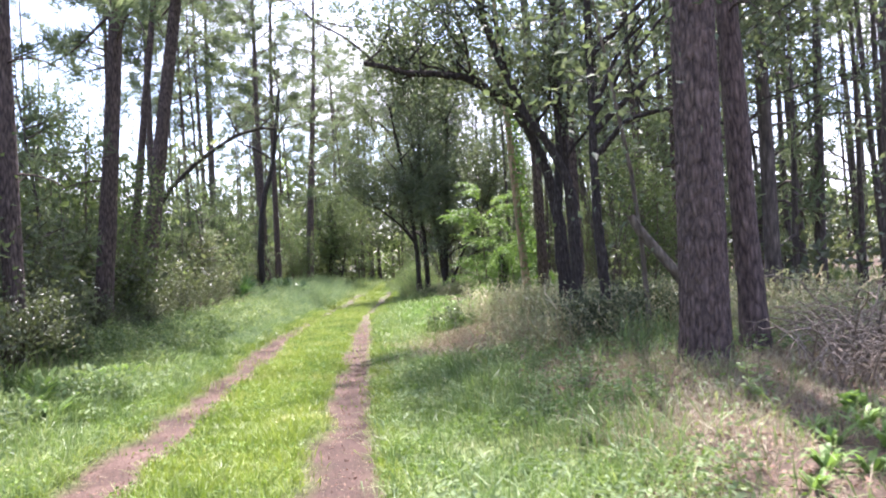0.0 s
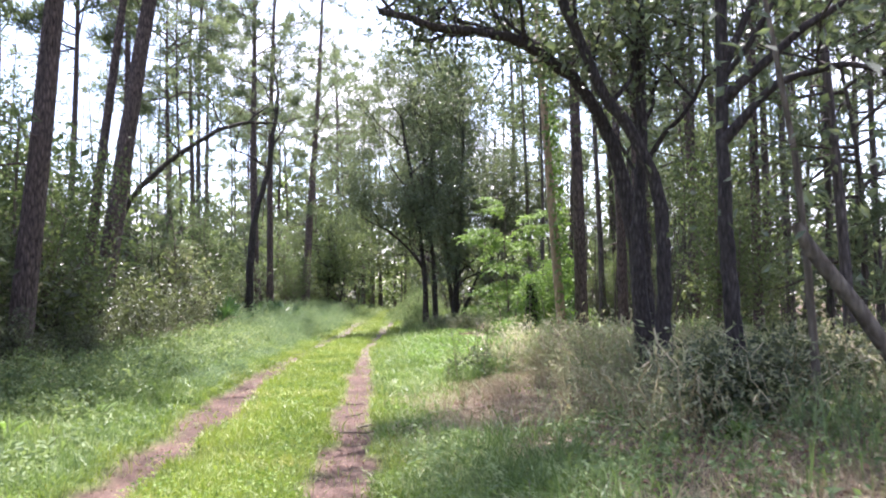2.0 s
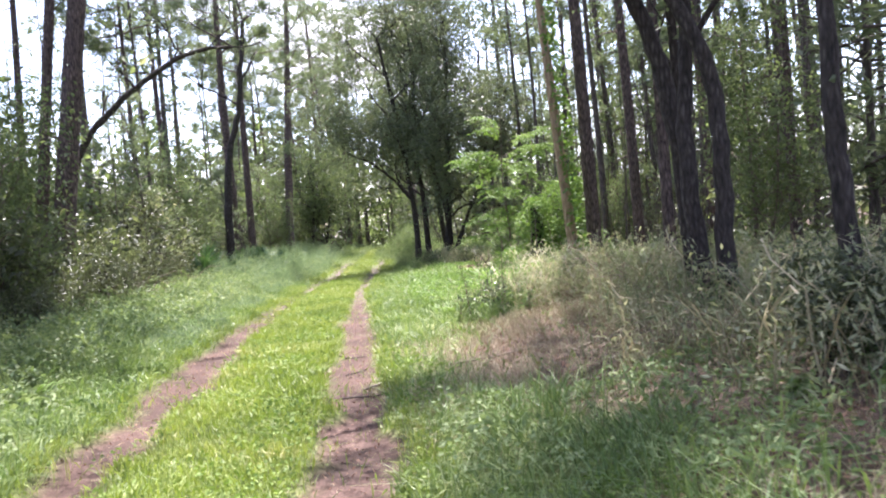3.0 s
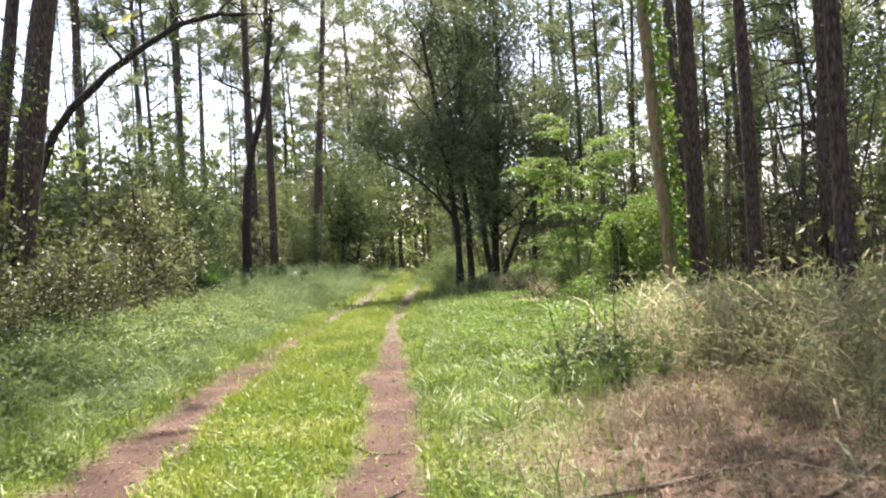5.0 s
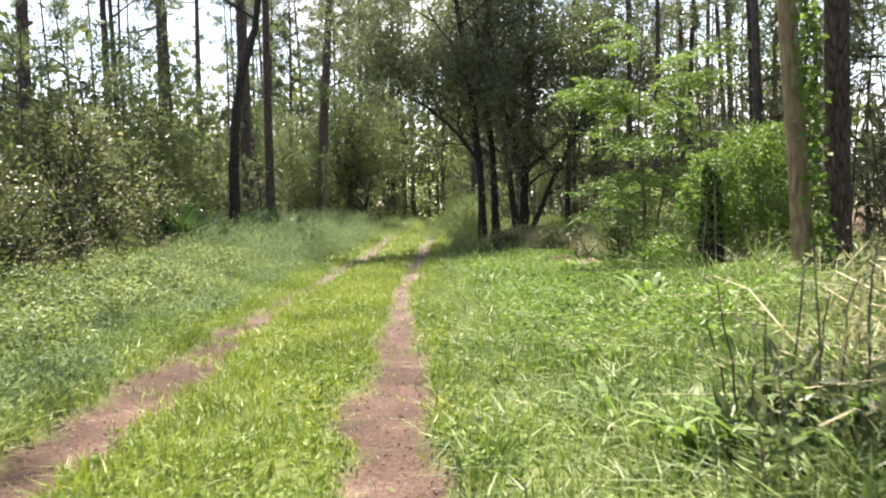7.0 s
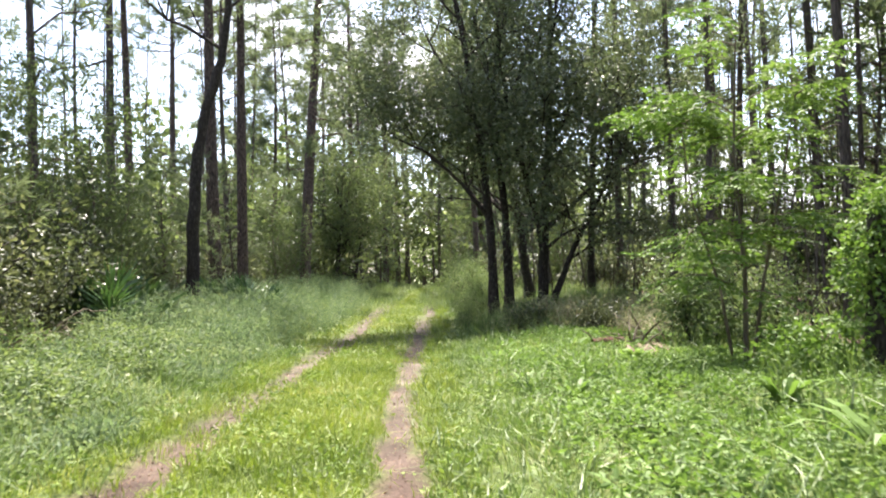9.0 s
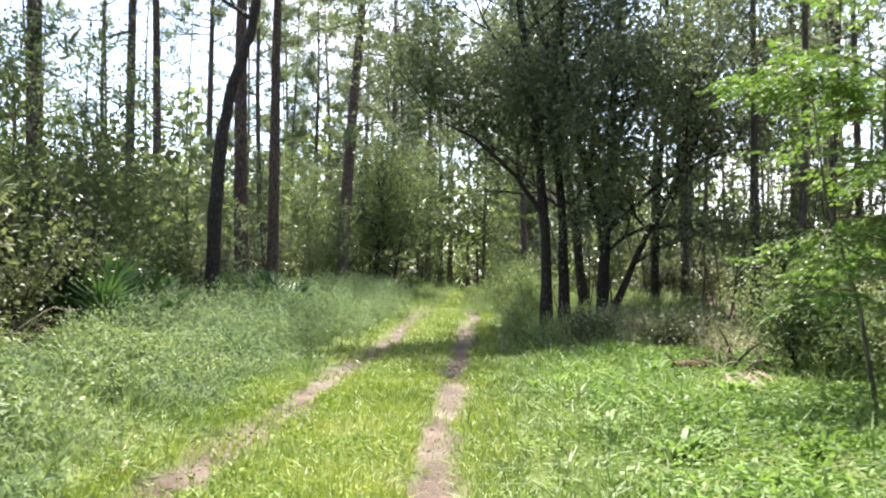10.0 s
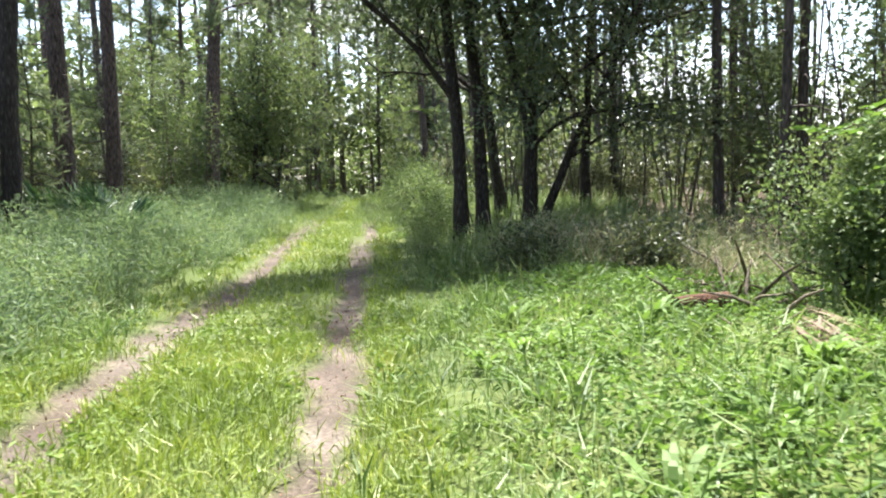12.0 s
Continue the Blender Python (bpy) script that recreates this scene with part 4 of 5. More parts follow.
palmetto(401, at(-3.6, 39.4), 11, 0.85)
palmetto(402, at(-4.4, 40.6), 12, 1.0)
palmetto(403, at(-5.1, 33.5), 12, 1.0)
palmetto(404, at(-5.6, 36.0), 10, 0.9)


def strap_plant(seed, m, n=16, size=0.6, material=None):
    rng = np.random.default_rng(seed)
    t = thing("strap_leaved_plant", m, "clump of long arching strap-shaped green leaves", "plant", "strap-leaved plants")
    for i in range(n):
        a = rng.uniform(0, 2 * np.pi)
        ln = size * rng.uniform(0.7, 1.15)
        s = np.linspace(0, 1, 6)
        out, rise = rng.uniform(0.3, 0.8), rng.uniform(0.8, 1.1)
        way = np.array([np.cos(a), np.sin(a), 0.0])
        mid = way * (s * out)[:, None] * ln + np.array([0, 0, 1.0]) * (rise * s - 0.55 * s ** 2.5)[:, None] * ln
        side = np.array([-way[1], way[0], 0.0]) * (0.055 * size / 0.6)
        wd = np.sin(np.pi * (0.12 + 0.86 * s))[:, None] * 0.5
        v = np.concatenate([mid - side * wd, mid + side * wd])
        g = Geo()
        g.add(v, [[k, k + 1, k + 7, k + 6] for k in range(5)])
        part("leaf", g, material or MAT_BROAD, t)
    return t


strap_rng = np.random.default_rng(425)
STRAPS = [(strap_rng.uniform(0.9, 3.4), strap_rng.uniform(20.5, 33.0), strap_rng.uniform(0.4, 0.85)) for k in range(34)]
base = strap_plant(420, at(1.44, 18.2), 22, 0.62)
dark_foot = shrub(421, 0.55, 6, 10, 0.10, MAT_OAK, MAT_OAKBARK, "small dark weed among strap leaves", "weed", 0.08, 1)
dark_foot.matrix_world = at(1.6, 18.3, 0, 1.0)
for x, y, s in [(2.6, 21.6, 1.0), (2.35, 23.0, 1.15), (1.5, 26.9, 0.8), (2.7, 25.0, 0.9), (1.1, 29.4, 0.6), (1.5, 30.6, 0.8), (2.4, 31.2, 0.9), (1.9, 28.3, 0.7), (1.2, 20.0, 0.6), (2.9, 29.6, 0.8), (2.2, 20.4, 0.8), (-3.5, 9.2, 1.1), (-3.9, 10.0, 1.2), (-4.2, 11.0, 1.2), (-3.5, 10.8, 1.1), (-3.9, 12.2, 1.1), (-3.4, 14.6, 0.9), (2.5, 4.6, 0.55), (2.75, 4.95, 0.5), (2.95, 4.7, 0.6), (2.3, 4.35, 0.45), (3.1, 5.2, 0.55), (2.65, 4.4, 0.5), (3.35, 5.0, 0.6), (2.85, 5.35, 0.4), (-4.3, 9.0, 1.1), (-3.8, 13.2, 1.0)] + STRAPS:
    copy_thing(base, at(x, y, 40 * x + 70 * y, s))


for k, (x, y, size) in enumerate([(1.2, 18.4, 0.9), (1.85, 18.3, 1.05), (1.7, 18.75, 1.0), (1.35, 18.8, 0.85), (2.15, 18.6, 0.9), (1.0, 19.2, 0.8), (2.4, 19.2, 0.9)]):
    copy_thing(base, at(x, y, 50 * k, size))
def weed_stalk(seed, x, y, h):
    rng = np.random.default_rng(seed)
    g = Geo()
    q = np.linspace(0, 1, 6)[:, None]
    tube(g, np.array([x, y, float(ground_z(x, y)) - 0.03]) + np.array([rng.normal() * 0.12, rng.normal() * 0.12, 1]) * q * h + rng.normal(size=(6, 3)) * 0.012 * q, np.linspace(0.009, 0.004, 6), 5)
    tagged(new("weed_stalk", g.mesh("weed_stalk", MAT_GREYBARK, True)), "dead upright brown weed stalk", "stalk", "dead stalks among the strap leaves")


for k in range(9):
    weed_stalk(440 + k, 1.35 + 0.07 * k, 18.0 + 0.09 * ((k * 4) % 9), 0.55 + 0.06 * ((k * 5) % 9))


def upright_herb(seed, n, h, leaf, width, name, label, category, foliage):
    """Single leafy stems: a stalk and leaves all the way up."""
    rng = np.random.default_rng(seed)
    q = thing(name, at(0, 0), label, category, label.split(" ")[-1] + " plants")
    for i in range(n):
        a = rng.uniform(0, 2 * np.pi)
        foot = np.array([math.cos(a), math.sin(a), 0]) * rng.uniform(0, 0.16)
        top_p = foot + np.array([rng.normal() * 0.12, rng.normal() * 0.12, h * rng.uniform(0.6, 1.1)])
        st, lf = Geo(), Geo()
        tube(st, [foot - [0, 0, 0.04], (foot + top_p) / 2 + rng.normal(size=3) * 0.01, top_p], [0.006, 0.005, 0.003], 4)
        k = rng.uniform(0.2, 1.0, 18)
        c = foot + (top_p - foot) * k[:, None]
        b3 = rng.uniform(0, 2 * np.pi, 18)
        d = np.stack([np.cos(b3), np.sin(b3), rng.uniform(-0.2, 0.7, 18)], 1)
        leaves(lf, c, d, leaf * (1.15 - 0.5 * k), width * (1.15 - 0.5 * k), rng, 0.2)
        stalk = part("stalk", st, MAT_STICK, q)
        tagged(part("leaf_spray", lf, foliage, stalk), kind="stuff")
    return q


herb = upright_herb(470, 3, 0.55, 0.11, 0.04, "leafy_herb", "upright pale green herb with narrow leaves", "herb", MAT_PALE)
herb.matrix_world = at(1.9, 7.7)
for x, y, k in [(1.15, 8.7, 0.8), (2.3, 6.9, 0.9), (2.9, 6.3, 1.0), (0.9, 9.6, 0.6), (2.6, 9.1, 0.7), (1.5, 6.1, 0.6), (-3.1, 12.6, 0.7), (-4.6, 16.5, 1.1), (-4.9, 22.5, 1.3), (-4.7, 25.6, 1.4), (-4.9, 26.6, 1.3), (-4.8, 28.6, 1.5), (-5.0, 29.6, 1.3), (2.0, 17.2, 1.0), (1.7, 17.4, 1.2), (1.2, 17.6, 1.2)]:
    copy_thing(herb, at(x, y, 90 * x + 50 * y, k))
broad = upright_herb(471, 7, 0.34, 0.19, 0.11, "broadleaf_plant", "low plant with large soft green leaves", "plant", MAT_BROAD)
broad.matrix_world = at(3.3, 5.6, 20, 0.5)
for x, y, k in [(2.3, 10.9, 0.7), (2.75, 10.6, 1.0), (3.0, 14.6, 1.0), (3.4, 14.5, 0.9), (2.4, 29.0, 1.0), (1.7, 30.0, 0.9), (2.6, 30.6, 1.1), (2.1, 31.8, 0.9), (3.0, 28.2, 1.1), (2.2, 26.4, 1.0), (3.3, 24.6, 1.1), (3.1, 22.6, 1.0), (2.0, 24.8, 0.8)]:
    copy_thing(broad, at(x, y, 60 * x + 30 * y, k))


# ---- far woods all round ----
def far_woods():
    rng = np.random.default_rng(480)
    g, wd = Geo(), Geo()
    for i in range(300):
        a = rng.uniform(0, 2 * np.pi)
        r = rng.uniform(48, 100)
        x, y = 4 + r * math.sin(a) * 0.8, 26 + r * math.cos(a) * 0.75
        if y < 80 and abs(x) < 26 and y > -25:
            continue
        z = float(ground_z(x, y))
        h = rng.uniform(7, 15) * (0.5 if x > 25 else 1.0)
        tube(wd, [(x, y, z - 0.2), (x + rng.normal() * 0.2, y, z + h * 0.5), (x + rng.normal() * 0.3, y, z + h)], [0.16, 0.12, 0.03], 5)
        n = 170
        k = rng.random(n) ** 0.9
        sp = 2.6 * np.sin(np.pi * (0.12 + 0.8 * k))
        c = np.stack([x + rng.normal(size=n) * sp * 0.55, y + rng.normal(size=n) * sp * 0.55, z + 0.2 + k * h], 1)
        leaves(g, c, rng.normal(size=(n, 3)), 0.9, 0.5, rng)
    stuff("far_woods", g, MAT_YOUNG, "green treetops of the distant woods", "woods")
    stuff("far_trunks", wd, MAT_THIN, "trunks of the distant woods", "woods")


def thicket():
    """Dense low growth deep in the wood, and across the end of the track."""
    rng = np.random.default_rng(490)
    g, g2 = Geo(), Geo()
    belts = [(70, -26, -7.0, -22, 4, 1.0, 4.5, 0.36), (70, 6.5, 28, -22, 8, 0.8, 3.5, 0.36), (680, -12.0, -6.9, 4, 70, 1.4, 5.3, 0.24), (330, -24, -12, 4, 80, 2.5, 5.8, 0.5), (330, -18, 24, 67, 92, 2.0, 11.0, 0.5), (90, -6, 12, 84, 94, 1.5, 5.0, 0.4), (150, 3.2, 17, 46, 68, 0.8, 3.6, 0.30), (160, 8.5, 34, 9, 70, 0.7, 2.6, 0.30), (60, -8.5, -2.4, 52, 68, 1.0, 4.5, 0.34)]
    for count, x0, x1, y0, y1, h0, h1, size in belts:
        for i in range(count):
            x, y, h = rng.uniform(x0, x1), rng.uniform(y0, y1), rng.uniform(h0, h1)
            if abs(x - float(middle(y))) < 1.9 and y < 72:
                continue
            lift = 0.0
            if 66 < y < 80 and abs(x - float(middle(y))) < 5:
                lift, h = 2.4, h * 0.8
            n = 78
            ball = np.repeat(np.stack([rng.normal(size=6) * 0.9, rng.normal(size=6) * 0.9, rng.random(6) ** 0.85 * h], 1), 13, axis=0)
            c = np.array([x, y, float(ground_z(x, y)) + 0.1 + lift]) + ball + rng.normal(size=(n, 3)) * [0.3, 0.3, 0.2] * (size / 0.36) ** 0.5
            leaves(g if h < 2.6 else g2, c, rng.normal(size=(n, 3)), size * rng.uniform(0.6, 1.3, n), size * 0.5, rng)
    stuff("thicket", g, MAT_SHRUB, "dense shady undergrowth deep in the wood", "undergrowth")
    stuff("tall_thicket", g2, MAT_YOUNG, "tall leafy undergrowth deep in the wood", "undergrowth")


def wood_stems():
    """Thin bare stems standing close together inside the wood."""
    rng = np.random.default_rng(495)
    g = Geo()
    for i in range(420):
        if i % 3 == 0:
            x, y = rng.uniform(5.5, 13), rng.uniform(22, 42)
        elif i % 3 == 1:
            x, y = rng.uniform(2.9, 15), rng.uniform(41, 62)
        else:
            x, y = rng.uniform(-12, -6.0), rng.uniform(14, 60)
        h = rng.uniform(1.5, 5.0)
        q = np.linspace(0, 1, 5)[:, None]
        lean = rng.normal(size=3) * 0.14 * [1, 1, 0]
        pts = np.array([x, y, float(ground_z(x, y)) - 0.05]) + (lean + [0, 0, 1]) * q * h + rng.normal(size=(5, 3)) * 0.05 * q
        tube(g, pts, np.linspace(1, 0.4, 5) * rng.uniform(0.010, 0.030), 4)
    stuff("wood_stems", g, MAT_THIN, "thin bare brown stems standing in the shady wood", "stems")


far_woods()
thicket()
wood_stems()
for k in range(10):
    y = 74 + 1.7 * k
    copy_thing(protos[(k * 5) % 6], at(float(middle(y)) + (-4.2, 1.6, -1.4, 3.6, 0.3, -2.8, 2.6, -0.6, 4.6, -3.6)[k], y, 61 * k, 1.0))
for k, (x, y, size) in enumerate([(1.95, 41.8, 0.6), (2.2, 43.2, 0.9), (2.5, 45.0, 1.1), (1.6, 40.7, 0.4), (2.4, 47.5, 1.2), (2.6, 50.8, 1.3), (-2.0, 58.5, 0.7), (-2.8, 54.5, 0.8), (1.5, 38.4, 0.35), (3.1, 55.0, 1.3), (-3.6, 60.6, 1.3), (0.2, 66.0, 0.5), (4.4, 36.6, 0.6), (3.2, 37.4, 0.45)]):
    copy_thing(light_bush, at(x, y, 70 * x + 40 * k, size))
for i in range(14):
    x = rng.uniform(4.5, 22) * (1 if i % 2 else -1)
    copy_thing(protos[i % 6], at(x, rng.uniform(-26, 2 if abs(x) > 9 else -4), rng.uniform(0, 360), rng.uniform(0.85, 1.15)))


# ---- fallen and broken wood ----
def limb_thing(name, pts, radii, label, category, material=None, sides=8, seed=1):
    g = Geo()
    tube(g, pts, radii, sides, 0.06, np.random.default_rng(seed))
    return tagged(new(name, g.mesh(name, material or MAT_STICK, True)), label, category)


limb_thing("bare_sapling", [(3.75, 11.2, 0.2), (3.7, 11.2, 1.6), (3.6, 11.15, 2.6), (3.42, 11.1, 3.6), (3.2, 11.1, 5.0)], [0.04, 0.035, 0.03, 0.025, 0.015], "thin bare leaning sapling trunk", "sapling", MAT_GREYBARK)
limb_thing("fallen_log", [(4.75, 11.0, 0.15), (4.4, 11.0, 0.72), (4.0, 11.0, 1.3), (3.62, 11.0, 1.78), (3.5, 11.0, 2.0)], [0.08, 0.075, 0.07, 0.065, 0.05], "broken dead trunk leaning against the undergrowth", "log", MAT_GREYBARK)
for k, (x, y, ln, a, r) in enumerate([(-0.35, 16.3, 0.4, -24, 0.007), (0.15, 14.1, 0.8, 3, 0.014), (-0.2, 13.75, 0.5, 12, 0.008), (1.0, 14.7, 1.5, 5, 0.012), (-0.3, 15.2, 0.3, 38, 0.006), (2.0, 14.3, 0.6, 30, 0.012)]):
    c, sn = math.cos(radians(a)), math.sin(radians(a))
    pts = [(x + c * q * ln, y + sn * q * ln, float(ground_z(x + c * q * ln, y + sn * q * ln)) + r * 0.8 + 0.01 * abs(math.sin(5 * q))) for q in (-0.5, -0.2, 0.1, 0.35, 0.5)]
    limb_thing("stick", pts, [r, r * 1.1, r, r * 0.8, r * 0.5], "thin fallen stick lying on the track", "stick", MAT_OAKBARK if k % 2 == 0 else MAT_STICK, 5, k)
rng = np.random.default_rng(500)
for k in range(24):
    x, y = rng.normal(3.75, 0.3), rng.normal(32.0, 0.35)
    a, el, ln = rng.uniform(0, 6.28), rng.uniform(0.1, 0.8), rng.uniform(0.4, 1.0)
    z = float(ground_z(x, y))
    d = np.array([math.cos(a) * math.cos(el), math.sin(a) * math.cos(el), math.sin(el)])
    pts = [np.array([x, y, z]) + d * q * ln + np.array([0, 0, 0.06 * math.sin(3 * q)]) for q in (0, 0.3, 0.6, 1.0)]
    limb_thing("broken_branch", pts, [0.026, 0.022, 0.015, 0.006], "broken dead branch in a brush pile", "branch", MAT_STICK if k % 4 == 0 else MAT_GREYBARK, 5, 510 + k)


def dead_frond(seed, x, y, turn):
    rng = np.random.default_rng(seed)
    q = thing("dead_frond", at(x, y, turn, 0.6, 8, 12, 0.0), "dry tan palm frond lying in a brush pile", "frond", "dead fronds in the brush pile")
    g = Geo()
    tube(g, [(0.05, 0.35, -0.02), (0.02, 0.15, 0.18), (0, 0, 0.31)], [0.014, 0.012, 0.01], 5)
    stalk = part("stalk", g, MAT_STICK, q)
    k = np.linspace(-0.5, 0.5, 11)
    for a in k + rng.normal(size=11) * 0.22:
        g = Geo()
        ln = rng.uniform(0.35, 0.85)
        s = np.linspace(0, 1, 4)
        mid = np.stack([np.sin(a) * s * ln, -np.cos(a) * s * ln, 0.30 - rng.uniform(0.05, 0.3) * s ** 1.4 + rng.normal() * 0.04], 1)
        side = np.array([np.cos(a), np.sin(a), 0.3]) * 0.016
        wd = np.array([0.5, 1.0, 0.8, 0.1])[:, None]
        g.add(np.concatenate([mid - side * wd, mid + side * wd]), [[m, m + 1, m + 5, m + 4] for m in range(3)])
        part("blade", g, MAT_FROND, stalk)


for k, (x, y, turn) in enumerate([(2.85, 30.0, 20), (3.05, 30.2, 50), (3.25, 30.35, -5), (3.4, 30.7, 60)]):
    dead_frond(530 + k, x, y, turn)
limb_thing("cut_log", [(px, 31.6 + 0.15 * (px - 2.9), float(ground_z(3.05, 31.6)) + 0.1) for px in (2.8, 2.95, 3.3)], [0.09, 0.095, 0.085], "short reddish-brown cut log in the weeds", "log", MAT_RED, 12, 541)
limb_thing("fallen_limb", [(3.0, 23.9, 0.36), (3.6, 23.7, 0.42), (4.2, 23.8, 0.40), (4.9, 23.6, 0.36)], [0.05, 0.06, 0.055, 0.03], "dark fallen limb lying among weeds", "limb", MAT_OAKBARK, 8, 542)


# ---- grasses and weeds ----
def scatter(rng, n, x0, x1, y0, y1, keep, tuft=0, spread=0.1):
    x, y = rng.uniform(x0, x1, n), rng.uniform(y0, y1, n)
    if tuft:
        x = np.repeat(x[::tuft], tuft)[:n] + rng.normal(size=n) * spread
        y = np.repeat(y[::tuft], tuft)[:n] + rng.normal(size=n) * spread
    k = rng.random(n) < keep(x, y)
    x, y = x[k], y[k]
    return np.stack([x, y, ground_z(x, y) - 0.01], 1)


def strip_keep(x, y):
    u = np.abs(x - middle(y))
    cover = 0.03 + 0.1 * step(24, 36, y) + 0.3 * step(19, 24, y) * (x < middle(y))
    return np.maximum((1 - rut_share(x, y)) ** 2, cover * step(0.45, 0.6, value_noise(x * 2.3, y * 2.3, 31))) * (1 - step(1.25, 1.5, u))


def verge_keep(x, y):
    u = x - middle(y)
    dry = step(12.0, 13.5, y) * (1 - step(17.5, 19.0, y)) * step(1.5, 2.0, u - 1.4 * step(16.4, 17.8, y))
    wood = straw_share(x, y)
    return step(0.95, 1.3, np.abs(u)) * (1 - rut_share(x, y)) * (1 - 0.75 * dry) * (1 - 0.9 * wood) * (1 - 0.85 * step(1.7, 2.4, u) * step(21, 24, y) * (1 - step(33, 36, y))) * (1 - 0.9 * np.exp(-((x - 3.2) / 0.6) ** 2 - ((y - 30.5) / 1.1) ** 2))


def zone_blades(name, seed, bands, keep, material, height, width, lean, label, category, tuft=0, spread=0.1):
    """bands: share of the plan from near to far, each with a count and a widening."""
    rng = np.random.default_rng(seed)
    g = Geo()
    for n, x0, x1, y0, y1, wide in bands:
        p = scatter(rng, n, x0, x1, y0, y1, keep, tuft, spread)
        h = height(p[:, 0], p[:, 1]) * rng.uniform(0.55, 1.25, len(p))
        blades(g, p, h, width * wide * rng.uniform(0.7, 1.3, len(p)), lean, rng)
    return stuff(name, g, material, label, category)


zone_blades("strip_grass", 601, [(80000, -2.8, 0.6, 2.5, 14, 1.05), (85000, -2.8, 0.6, 14, 32, 1.2), (45000, -2.4, 3.2, 32, 70, 2.2)], strip_keep, MAT_STRIP,
            lambda x, y: 0.045 + 0.08 * value_noise(x * 1.3, y * 1.3, 8) + 0.08 * value_noise(x * 4.1, y * 4.1, 7), 0.013, 0.9, "short yellow-green grass between the wheel ruts", "grass")
zone_blades("verge_grass", 602, [(85000, -5.5, 3.5, 2.5, 14, 1.0), (95000, -5.5, 4, 14, 33, 1.3), (38000, -6, 6, 33, 72, 2.6)], verge_keep, MAT_VERGE,
            lambda x, y: 0.05 + 0.20 * value_noise(x * 3.1, y * 3.1, 10) + 0.30 * value_noise(x * 0.9, y * 0.9, 9) * step(0.9, 2.8, np.abs(x - middle(y))), 0.015, 1.1, "lush green grass along the edges of the track", "grass", 14, 0.07)


def tall_keep(x, y):
    u = x - middle(y)
    left = step(1.25, 2.1, -u) * (1 - step(3.5, 4.2, -u - 1.1 * step(32, 35, y))) * step(8, 24, y)
    right = (0.1 + 0.9 * step(33, 36, y)) * step(1.7, 3.0, u) * (1 - step(6, 7, u)) * step(20, 24, y)
    edge = (1 - step(1.3, 1.7, np.abs(np.abs(u) - 1.9))) * step(42, 50, y)
    pile = np.exp(-((x - 3.4) / 1.1) ** 2 - ((y - 30.9) / 1.6) ** 2)
    return (1 - pile) * np.maximum(np.maximum(left, right), edge) * step(0.2, 0.5, value_noise(x * 0.7, y * 0.7, 12))


zone_blades("tall_weeds", 603, [(24000, -6.5, 4, 8, 24, 1.0), (64000, -6.5, 6, 24, 45, 1.3), (40000, -5, 8, 45, 72, 2.4)], tall_keep, MAT_TALL,
            lambda x, y: (0.75 + 0.45 * step(29, 34, y)) * np.where(x < middle(y), 0.30 + 0.42 * value_noise(x * 0.8, y * 0.8, 13) * step(1.3, 2.4, middle(y) - x), 0.22 + 0.3 * value_noise(x * 0.8, y * 0.8, 13)), 0.013, 1.15, "tall feathery green weeds beside the track", "weeds", 16, 0.10)


def dry_keep(x, y):
    u = x - middle(y)
    patch = step(10.5, 12.5, y) * (1 - step(18.5, 20, y)) * step(1.1, 1.7, u - 1.4 * step(16.4, 17.8, y)) * (1 - step(4.2, 6, u))
    near = 0.6 * step(1.0, 2.4, x) * (1 - step(10, 12, y))
    debris = 0.8 * np.exp(-((x - 0.25) / 0.55) ** 2 - ((y - 14.0) / 0.35) ** 2)
    near = np.maximum(near, 0.6 * step(3.6, 4.6, -x) * (1 - step(16, 24, y)))
    return debris + np.maximum(patch * (0.6 + 0.4 * step(0.25, 0.55, value_noise(x * 1.1, y * 1.1, 14))), near * step(0.25, 0.55, value_noise(x * 1.1, y * 1.1, 14)))


zone_blades("dry_grass", 604, [(60000, -0.6, 7, 3, 20, 1.0), (14000, 1.5, 4.6, 4.2, 9.5, 1.0), (15000, -0.2, 3.4, 12, 18.5, 0.9), (24000, -7, -3.4, 4, 24, 1.2)], dry_keep, MAT_DRY, lambda x, y: 0.05 + 0.16 * value_noise(x * 1.0, y * 1.0, 15), 0.011, 1.2, "pale dry grass beside the track", "grass")
zone_blades("pine_straw", 605, [(15000, 1.0, 8, 3, 22, 1.5), (12000, 0.4, 2.6, 12.5, 17.5, 1.4), (16000, 1.4, 5.0, 4.0, 10.5, 1.2), (4000, -9, -4, 5, 30, 1.8)], straw_share, MAT_STRAW, lambda x, y: 0.03 + 0.0 * x, 0.006, 5.0, "fallen brown pine needles on the ground", "needles")


def herb_zone(name, seed, bands, keep, material, size, tall, label, tuft=0, spread=0.1):
    rng = np.random.default_rng(seed)
    g = Geo()
    for n, x0, x1, y0, y1, wide in bands:
        p = scatter(rng, n, x0, x1, y0, y1, keep, tuft, spread)
        p[:, 2] += tall(p[:, 0], p[:, 1]) * rng.uniform(0.1, 1.0, len(p)) ** 0.7
        d = rng.normal(size=p.shape) * [1, 1, 0.35] + [0, 0, 0.25]
        leaves(g, p, d, size * wide * rng.uniform(0.5, 1.3, len(p)), size * wide * 0.5, rng, 0.12)
    return stuff(name, g, material, label, "weeds")


